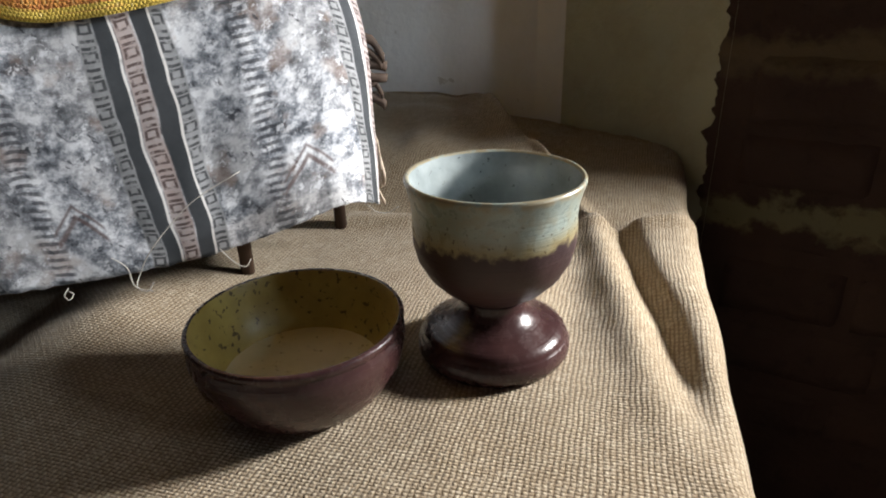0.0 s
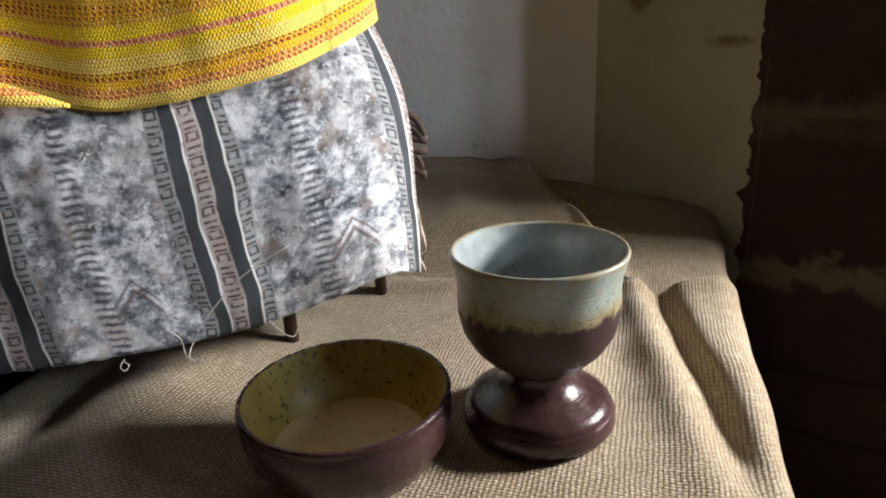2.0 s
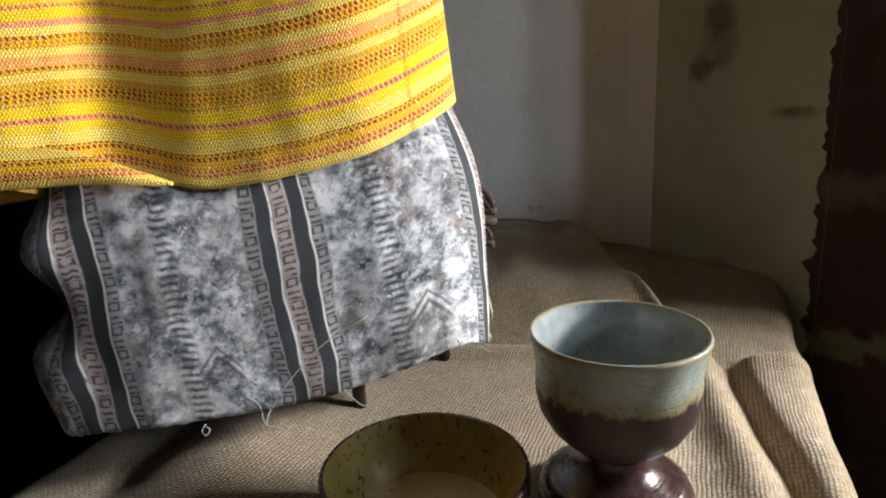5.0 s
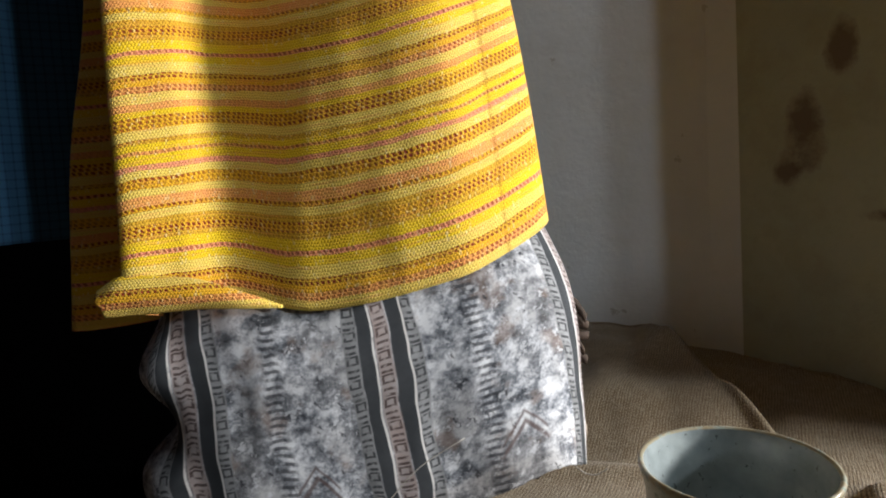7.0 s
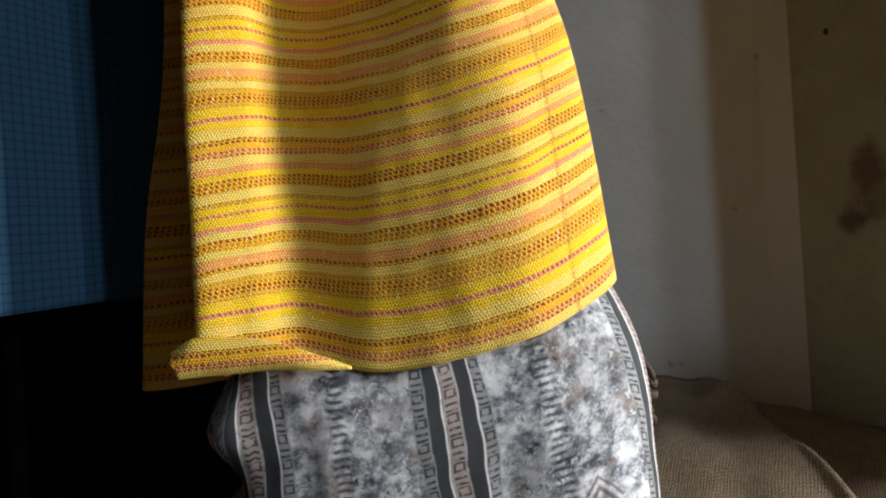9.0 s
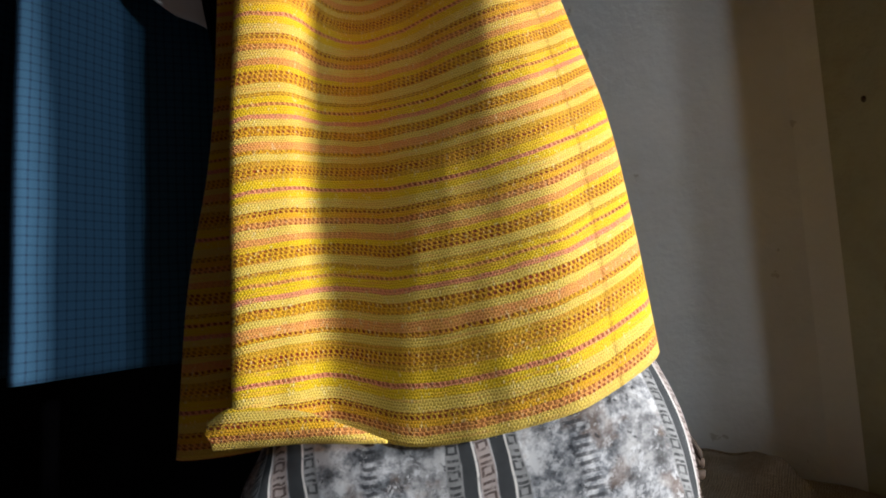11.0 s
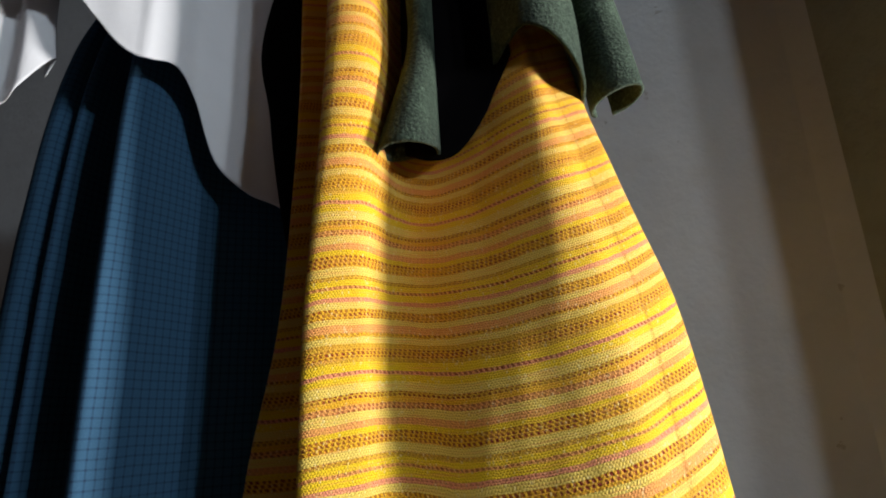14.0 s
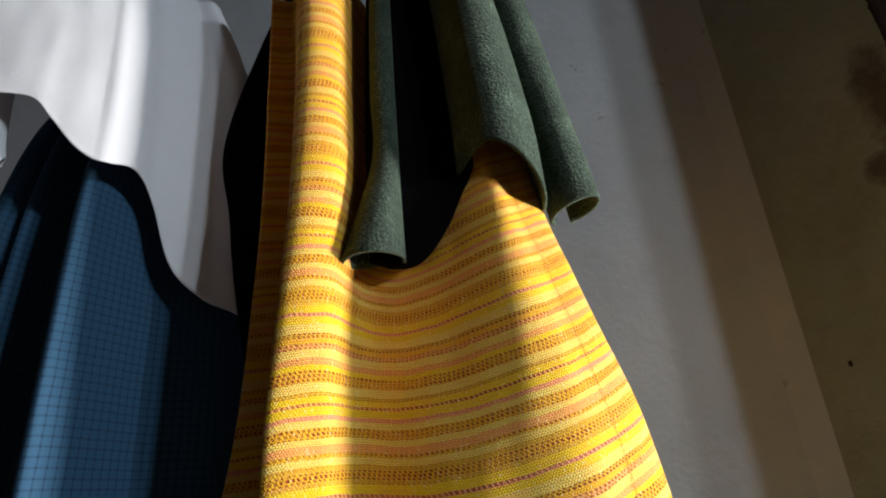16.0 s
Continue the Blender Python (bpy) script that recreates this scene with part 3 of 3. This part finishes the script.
def burlap_cloth():
    P = np.concatenate([np.linspace(-0.25, 0.62, 200), np.linspace(0.625, 0.80, 50)])
    Q = np.concatenate([np.linspace(1.1, 0.42, 50), np.linspace(0.41, 0.02, 130), np.linspace(0.016, -0.06, 30), np.linspace(-0.08, -0.5, 24)])
    g = np.zeros((len(P), len(Q), 3))
    for j, p in enumerate(P):
        for i, q in enumerate(Q):
            r = 0.022
            if q > r:
                x, z = q, cloth_height(p, q)
            else:
                a = (r - q) / r
                if a < math.pi / 2:
                    x, z = r - r * math.sin(a), cloth_height(p, q) * (1 - 0.4 * a) - r * (1 - math.cos(a))
                else:
                    d = (a - math.pi / 2) * r
                    x, z = 0.012 * math.sin(p * 21 + 1) * min(1, d * 5) - 0.02 * min(1, d * 3), cloth_height(p, r * (1 - math.pi / 2)) * 0.37 - r - d
            x += 0.006 * noise.noise(Vector((p * 12, 0.3, 2.0))) * (1 - ease(q, 0.0, 0.1))
            c = EDGE0 + EDGED * p - EDGEN * x + Vector((0, 0, z))
            deep = (c - W0).dot(NICHE_N) + 0.005
            if deep > 0:                                          # bunched against the walls
                c -= NICHE_N * deep
            c.y = min(c.y, WALL_Y - 0.004)
            g[j, i] = c
    bm = grid_mesh(bmesh.new(), g)
    ob = part("tablecloth", bm, M_BURLAP)
    return tagged(thicken(ob, 0.0015, -1.0), "coarse brown burlap cloth rumpled over the table edge", "tablecloth")


burlap_cloth()
bm = bmesh.new()
vs = box(bm, (0.10, -0.24, -0.09), (0.53, 0.60, -0.055))
for v in vs:
    v.co = EDGE0 + EDGED * v.co.y - EDGEN * v.co.x + Vector((0, 0, v.co.z))
table = new("table")
tagged(table, "dark wooden table hidden under burlap", "table")
part("tabletop", bm, M_WOOD, table, smooth=False)
for p in (-0.19, 0.55):
    for q in (0.13, 0.48):
        bm = bmesh.new()
        c = EDGE0 + EDGED * p - EDGEN * q
        box(bm, (c.x - 0.02, c.y - 0.02, FLOOR_Z), (c.x + 0.02, c.y + 0.02, -0.09))
        part("leg", bm, M_WOOD, table, smooth=False)

# ---- goblet and bowl ----
def thing(name, label, category, place=(0, 0, 0)):
    e = new(name)
    e.empty_display_size, e.location = 0.03, place
    return tagged(e, label, category)


def goblet():
    e = thing("goblet", "stoneware goblet with pale grey glaze over brown clay", "goblet", (0.035, 0.235, -0.0005))
    part("foot", lathe(bmesh.new(), [(0, 0.002), (0.038, -0.002), (0.0432, -0.0005), (0.0458, 0.004), (0.0458, 0.0085), (0.0440, 0.0125), (0.0428, 0.0138), (0.0428, 0.0150), (0.038, 0.0182), (0.0285, 0.0215),
                                     (0.0232, 0.0255), (0.0198, 0.030), (0.0190, 0.034), (0.0205, 0.0375), (0, 0.0375)]), M_FOOT, e)
    part("cup", lathe(bmesh.new(), [(0.0203, 0.0374), (0.0225, 0.0390), (0.031, 0.0450), (0.0385, 0.0530), (0.0440, 0.063), (0.0462, 0.073), (0.0465, 0.082), (0.0460, 0.089), (0.0466, 0.096),
                                    (0.0482, 0.103), (0.0497, 0.1075), (0.0500, 0.1092), (0.0494, 0.1106), (0.0482, 0.1108), (0.0470, 0.1096)]), M_CUP, e)
    part("lining", lathe(bmesh.new(), [(0.0470, 0.1096), (0.0462, 0.106), (0.0448, 0.100), (0.0436, 0.088), (0.0428, 0.075), (0.0400, 0.064), (0.034, 0.055), (0.022, 0.0485), (0.01, 0.0465), (0, 0.046)]), M_INSIDE, e, "grey-blue glazed inside")


def bowl():
    e = thing("bowl", "shallow brown stoneware bowl with ochre glaze inside", "bowl", (-0.071, 0.191, -0.0005))
    part("body", lathe(bmesh.new(), [(0, -0.001), (0.0335, -0.003), (0.0395, -0.0015), (0.0475, 0.007), (0.0552, 0.020), (0.0580, 0.032), (0.0578, 0.0385), (0.0569, 0.0400), (0.0569, 0.0412), (0.0578, 0.0425),
                                     (0.0580, 0.0446), (0.0570, 0.0460), (0.0553, 0.0458)]), M_FOOT, e)
    part("lining", lathe(bmesh.new(), [(0.0553, 0.0458), (0.0545, 0.044), (0.0532, 0.036), (0.0504, 0.024), (0.0447, 0.0135), (0.0432, 0.0120)]), M_OCHRE, e, "ochre glazed inside with dark specks")
    part("bottom", lathe(bmesh.new(), [(0.0432, 0.0120), (0.0374, 0.0112), (0.0208, 0.0108), (0, 0.0107)]), M_CREAM, e, "pale cream bottom")


goblet()
bowl()

# ---- dressed figures ----
def grey_skirt():
    base = [(0.02, 0.19), (-0.10, 0.12), (-0.135, 0.06), (-0.144, 0.035), (-0.134, 0.012), (-0.112, 0.002), (-0.07, -0.005), (-0.02, -0.008), (0.04, -0.010), (0.09, -0.012), (0.132, -0.006), (0.157, 0.012), (0.163, 0.04), (0.13, 0.12), (0.02, 0.19)]
    hem = [0.05, 0.04, 0.036, 0.034, 0.034, 0.037, 0.038, 0.039, 0.044, 0.055, 0.064, 0.055, 0.047, 0.06, 0.05]
    shape = ((1.0, 0.0, None), (1.01, 0.0, 0.085), (1.01, 0.0, 0.116), (1.01, 0.0, 0.155), (0.985, 0.008, 0.195), (0.90, 0.022, 0.24), (0.65, 0.05, 0.36))
    pinch = {1: (-0.008, -0.003), 2: (0.016, 0.014), 3: (-0.002, -0.006), 4: (0.010, 0.0)}      # side pleats bulge and tuck in
    rows = []
    for k, (grow, back, z) in enumerate(shape):
        row = []
        for c, ((u, v), h) in enumerate(zip(base, hem)):
            du, dv = pinch.get(k, (0, 0)) if c in (2, 3, 4) else (0, 0)
            row.append((u * grow + du * (1 if c != 4 else 0.6), v + back * (1 if v < 0.08 else -0.4) + dv, h if z is None else z + 0.1 * (h - 0.04)))
        rows.append(row)
    g = garment(rows, 240, 80, 0.0022, 3.0, 26.0)
    for i in range(g.shape[1]):                                 # frayed, uneven hem
        g[0, i, 2] += 0.0014 * noise.noise(Vector((i * 0.4, 0, 0)))
    ob = part("skirt", grid_mesh(bmesh.new(), g, anchor=7 / 14), M_GREY, label="grey printed cotton skirt with a frayed hem")
    return thicken(ob, 0.0006)


def yellow_robe():
    rows = [
        [(0.02, .18, .22), (-.10, .13, .20), (-.192, .04, .186), (-.129, .028, .190), (-.140, -.012, .203), (-.108, -.006, .205), (-.076, .004, .203), (-.02, -.009, .191), (.06, -.018, .203), (.105, -.008, .217), (.148, .024, .237), (.12, .11, .24), (0.02, .18, .22)],
        [(0.02, .17, .30), (-.09, .12, .30), (-.182, .04, .30), (-.124, .030, .30), (-.138, -.012, .30), (-.105, -.004, .30), (-.073, .011, .297), (-.02, -.006, .292), (.06, -.019, .303), (.10, -.008, .310), (.141, .024, .32), (.115, .11, .32), (0.02, .17, .31)],
        [(0.02, .16, .40), (-.08, .11, .40), (-.164, .04, .40), (-.119, .032, .40), (-.136, -.012, .40), (-.103, -.002, .40), (-.075, .022, .389), (-.02, .000, .397), (.05, -.018, .408), (.09, -.008, .411), (.128, .024, .415), (.10, .10, .41), (0.02, .16, .40)],
        [(0.0, .15, .50), (-.08, .10, .50), (-.155, .035, .50), (-.115, .034, .50), (-.128, -.020, .50), (-.098, -.014, .50), (-.074, .030, .484), (-.03, .022, .494), (.035, -.014, .512), (.068, -.004, .515), (.100, .024, .515), (.07, .10, .51), (0.0, .15, .50)],
        [(-.02, .14, .62), (-.08, .10, .62), (-.150, .035, .62), (-.118, .034, .62), (-.120, -.024, .62), (-.088, -.018, .62), (-.068, .040, .600), (-.035, .044, .608), (.026, .002, .630), (.048, .008, .628), (.080, .030, .62), (.05, .10, .62), (-.02, .14, .62)],
        [(-.03, .13, .85), (-.08, .10, .85), (-.150, .04, .85), (-.130, .038, .85), (-.116, -.022, .85), (-.086, -.018, .85), (-.066, .034, .85), (-.04, .06, .85), (.0, .03, .85), (.035, .03, .85), (.06, .045, .85), (.01, .10, .85), (-.03, .13, .85)],
    ]
    g = garment(rows, 320, 150, 0.0016)
    along, up = np.zeros(g.shape[:2]), np.zeros(g.shape[:2])
    along[:, 1:] = np.linalg.norm(np.diff(g, axis=1), axis=2).cumsum(1)
    up[1:] = np.linalg.norm(np.diff(g, axis=0), axis=2).cumsum(0)
    along = np.tile(along[50] - along[50, 160], (150, 1))
    climb = np.clip((along + 0.10) / 0.16, 0.0, 1.0) * 0.020         # the weave climbs from the left fold to the front ridge
    uv = np.stack([along, up - climb * np.clip(up / 0.10, 0.0, 1.0)], 2)
    ob = part("robe", grid_mesh(bmesh.new(), g, uv), M_YELLOW, label="yellow handwoven robe with orange and red stripes")
    return thicken(ob, 0.0012)


def hem_fold():
    """The corner of the robe's hem, turned up and curled."""
    rows = []
    for k in range(6):
        t = k / 5
        row = []
        for u, w in ((-.152, .020), (-.14, .024), (-.118, .022), (-.095, .018), (-.070, .010), (-.045, .0006)):
            v0 = -0.008
            row.append((u - 0.003 * (t > 0.5) * (u < -.15), v0 - 0.005 * min(1.0, w / 0.008) - 0.006 * math.sin(math.pi * t) * w / 0.024, 0.201 - 0.005 * max(0, (u + 0.09) / 0.045) + w * t * (1 if u > -.15 else 0.8)))
        rows.append(row)
    return thicken(part("hem_fold", grid_mesh(bmesh.new(), garment(rows, 60, 20, 0.0006)), M_YELLOW, label="turned-up hem of yellow cloth"), 0.0012)


def lifted(path, hem, levels):
    """Rows of a garment: its hem, then its path narrowed level by level."""
    rows = [[(u, v, z) for (u, v), z in zip(path, hem)]]
    for z, g in levels:
        rows.append([(u * g - 0.03 * (1 - g), v, z + (0.4 * (h - 0.565) if z < 0.65 else 0.0)) for (u, v), h in zip(path, hem)])
    return rows


VEST_LEVELS = ((0.635, 1.0), (0.70, 0.96), (0.78, 0.88), (0.87, 0.75))


def vest_left():
    """The left front, rolled back on itself, its hem curling out."""
    path = [(-.032, .030), (-.043, .028), (-.053, .020), (-.057, .008), (-.054, -.003), (-.048, -.006), (-.042, .0), (-.039, .014)]
    hem = [.545, .548, .548, .544, .540, .536, .534, .534]
    rows = lifted(path, hem, VEST_LEVELS)
    for k, (du, dv, dz) in {1: (-.010, .0, -.008), 2: (-.022, .002, -.014), 3: (-.028, -.006, -.014), 4: (-.020, -.014, -.010), 5: (-.008, -.012, -.006)}.items():
        u, v, z = rows[0][k]
        rows[0][k] = (u + du, v + dv, z + dz)
    return thicken(part("vest_front", grid_mesh(bmesh.new(), garment(rows, 70, 70, 0.0012, 5.0)), M_GREEN, label="rolled front edge of green suede vest"), 0.003)


def vest_right():
    path = [(.008, .020), (.014, .006), (.021, -.012), (.034, -.031), (.057, -.030), (.078, -.006), (.086, .05)]
    hem = [.606, .611, .617, .622, .608, .584, .575]
    return thicken(part("vest_front", grid_mesh(bmesh.new(), garment(lifted(path, hem, VEST_LEVELS), 90, 70, 0.0012, 5.0)), M_GREEN, label="dark green suede vest front with raw hem"), 0.003)


# black panel set into the gap between the two vest fronts
def vest_black_panel():
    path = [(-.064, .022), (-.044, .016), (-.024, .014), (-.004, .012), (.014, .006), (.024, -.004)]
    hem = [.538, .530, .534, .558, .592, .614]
    return thicken(part("vest_black_panel", grid_mesh(bmesh.new(), garment(lifted(path, hem, VEST_LEVELS), 60, 50, 0.001, 8.0)), M_BLACK, label="black panel in the opening of the vest"), 0.002)


def vest_sleeve():
    """The short, open right sleeve of the vest."""
    rows = []
    for z, c, r, in ((0.588, 0.119, 0.021), (0.64, 0.113, 0.021), (0.72, 0.101, 0.022), (0.81, 0.087, 0.025), (0.88, 0.068, 0.028)):
        row = []
        for k in range(11):
            a = math.pi * (1.30 - 1.75 * k / 10)
            row.append((c + r * math.cos(a) * 0.95, 0.035 - r * math.sin(a) * 1.2, z + 0.006 * math.cos(a) * (z < 0.6)))
        rows.append(row)
    return thicken(part("sleeve", grid_mesh(bmesh.new(), garment(rows, 60, 50, 0.002, 9.0)), M_GREEN), 0.003)


def dark_cape():
    path = [(-.03, .15), (-.14, .10), (-.182, .06), (-.15, .055), (-.10, .06)]
    rows = []
    for z, g in ((0.40, 0.80), (0.50, 0.92), (0.60, 1.00), (0.68, 1.05), (0.80, 0.90), (0.87, 0.78)):
        rows.append([(u * g, v, z) for u, v in path])
    return thicken(part("cape", grid_mesh(bmesh.new(), garment(rows, 40, 40, 0.002)), M_BLACK, label="black cloth panel behind the robe"), 0.002)


def blue_skirt():
    path = [(-.30, .22), (-.380, .16), (-.394, .10), (-.386, .062), (-.376, .046), (-.366, .044), (-.360, .058), (-.354, .060), (-.349, .044), (-.343, .050), (-.332, .080), (-.316, .086), (-.304, .070), (-.295, .024), (-.286, .005), (-.276, .012), (-.258, .040), (-.232, .078), (-.19, .095), (-.15, .12), (-.20, .20), (-.30, .22)]
    rows = [[(u, v, z) for u, v in path] for z in (0.247, 0.34, 0.43)]
    rows += [[(-.29 + (u + .29) * g, v * (0.7 + 0.3 * g) + 0.12 * (1 - g), z) for u, v in path] for z, g in ((0.52, 0.98), (0.60, 0.94), (0.68, 0.85), (0.74, 0.72))]
    return thicken(part("skirt", grid_mesh(bmesh.new(), garment(rows, 240, 80, 0.0012, 2.0), anchor=0.5), M_BLUE, label="blue checked cotton skirt in soft pleats"), 0.001)


def white_blouse():
    path = [(-.47, .10), (-.460, .01), (-.43, -.024), (-.40, -.030), (-.36, -.028), (-.322, -.022), (-.305, -.018), (-.288, -.014), (-.274, -.010), (-.262, -.006), (-.248, .010), (-.240, .032), (-.225, .046), (-.20, .058), (-.168, .070), (-.17, .16)]
    hem = [.690, .688, .686, .683, .676, .673, .655, .633, .622, .620, .622, .604, .552, .526, .508, .48]
    rows = [[(u, v, z) for (u, v), z in zip(path, hem)]]
    rows.append([(u, v, h + 0.35 * (0.74 - h)) for (u, v), h in zip(path, hem)])
    rows += [[(-.33 + (u + .33) * g, v + 0.01 * (1 - g) * 4, z) for u, v in path] for z, g in ((0.74, .95), (0.80, .87), (0.88, 0.7))]
    return thicken(part("blouse", grid_mesh(bmesh.new(), garment(rows, 200, 70, 0.0016, 7.0), anchor=0.5), M_WHITE, label="white cotton blouse with a curved hem"), 0.0012)


def blouse_sleeve():
    """The limp left sleeve hanging beside the skirt."""
    path = [(-.425, .018), (-.402, -.008), (-.38, .004), (-.362, -.006), (-.348, .008), (-.362, .022)]
    hem = [.585, .575, .59, .60, .635, .625]
    rows = [[(u, v, z) for (u, v), z in zip(path, hem)]]
    rows += [[(-.385 + (u + .385) * g, v, z) for u, v in path] for z, g in ((0.66, 0.9), (0.72, 0.8), (0.80, 0.7))]
    return thicken(part("sleeve", grid_mesh(bmesh.new(), garment(rows, 60, 40, 0.002, 4.0)), M_WHITE), 0.0012)


def stand_post(u, v, z1, r=0.0055, name="leg", z0=-0.006, mat=M_WOOD):
    a, b = doll_place(u, v, z0), doll_place(u, v, z1)
    bm = bmesh.new()
    tube(bm, [a, a.lerp(b, 0.5), b], r, 10, 0.9)
    return part(name, bm, mat, label="thin dark stand leg")


def rag_fringe(mat, u0, v0, z0, n, length, lean, label):
    """Short cut ribbons hanging from behind the skirt."""
    out = []
    for k in range(n):
        bm = bmesh.new()
        z = z0 - 0.009 * k
        w = 0.0030 * random.uniform(0.7, 1.3)
        rows = []
        for s in range(5):
            t = s / 4
            c = Vector((u0 + length * t * random.uniform(0.8, 1.1), v0 + 0.004 * k * 0.3, z + lean * t - 0.02 * t * t * random.uniform(0.4, 1.3)))
            rows.append([(c.x - w * 0.3, c.y, c.z - w), (c.x, c.y - 0.002, c.z), (c.x + w * 0.3, c.y, c.z + w)])
        ob = part("ribbon", grid_mesh(bm, garment(rows, 5, 9, 0.001)), mat, label=label)
        out.append(thicken(ob, 0.0008))
    return out


def loose_thread(points):
    bm = bmesh.new()
    tube(bm, [doll_place(*p) for p in spline(np.array(points), 24)], 0.00035, 5)
    return part("loose_thread", bm, M_THREAD)


def figure(name, label, parts):
    e = new(name)
    e.empty_display_size = 0.05
    for p in parts:
        p.parent = e
    return tagged(e, label, "costume")


threads = [
    loose_thread([(-.004, -.016, .040), (.002, -.021, .052), (.014, -.021, .066), (.036, -.021, .085), (.066, -.022, .10)]),
    loose_thread([(-.004, -.010, .040), (-.007, -.015, .033), (-.002, -.017, .029), (.003, -.015, .034)]),
    loose_thread([(-.018, -.014, .054), (-.010, -.017, .047), (-.008, -.017, .034), (.002, -.018, .029)]),
    loose_thread([(-.046, -.010, .037), (-.0485, -.013, .034), (-.046, -.015, .0315), (-.0435, -.013, .034), (-.046, -.012, .036)]),
    loose_thread([(.046, -.013, .048), (.053, -.018, .040), (.060, -.020, .036), (.064, -.018, .040)]),
    loose_thread([(.146, .020, .062), (.156, .014, .050), (.166, .012, .046), (.176, .010, .050)]),
]
figure("costume_figure", "small stand dressed in yellow striped robe, grey skirt, green vest",
       [grey_skirt(), yellow_robe(), hem_fold(), vest_left(), vest_right(), vest_black_panel(), vest_sleeve(), dark_cape(), stand_post(0.062, 0.0575, 0.30), stand_post(0.15, 0.12, 0.30), stand_post(-0.08, 0.12, 0.30)]
       + rag_fringe(M_BROWNRAG, 0.163, 0.065, 0.168, 6, 0.026, 0.006, "dark brown cut ribbon")
       + rag_fringe(M_BEIGERAG, 0.166, 0.062, 0.112, 5, 0.014, -0.024, "beige cut ribbon") + threads)
# the second stand's leg is coloured black to sink into the shade
figure("costume_figure", "small stand dressed in blue checked skirt and white blouse", [blue_skirt(), white_blouse(), blouse_sleeve(), stand_post(-0.33, 0.13, 0.5, 0.008, "leg", FLOOR_Z, M_BLACK)])

# ---- small marks on the niche's side ----
bm = bmesh.new()
bmesh.ops.create_icosphere(bm, subdivisions=2, radius=0.0042)
nail = part("nail", bm, M_BROWNRAG)
nail.location, nail.scale = (0.168, 0.763, 0.482), (0.7, 0.7, 1.0)
tagged(nail, "small dark nail head in the plaster", "nail")
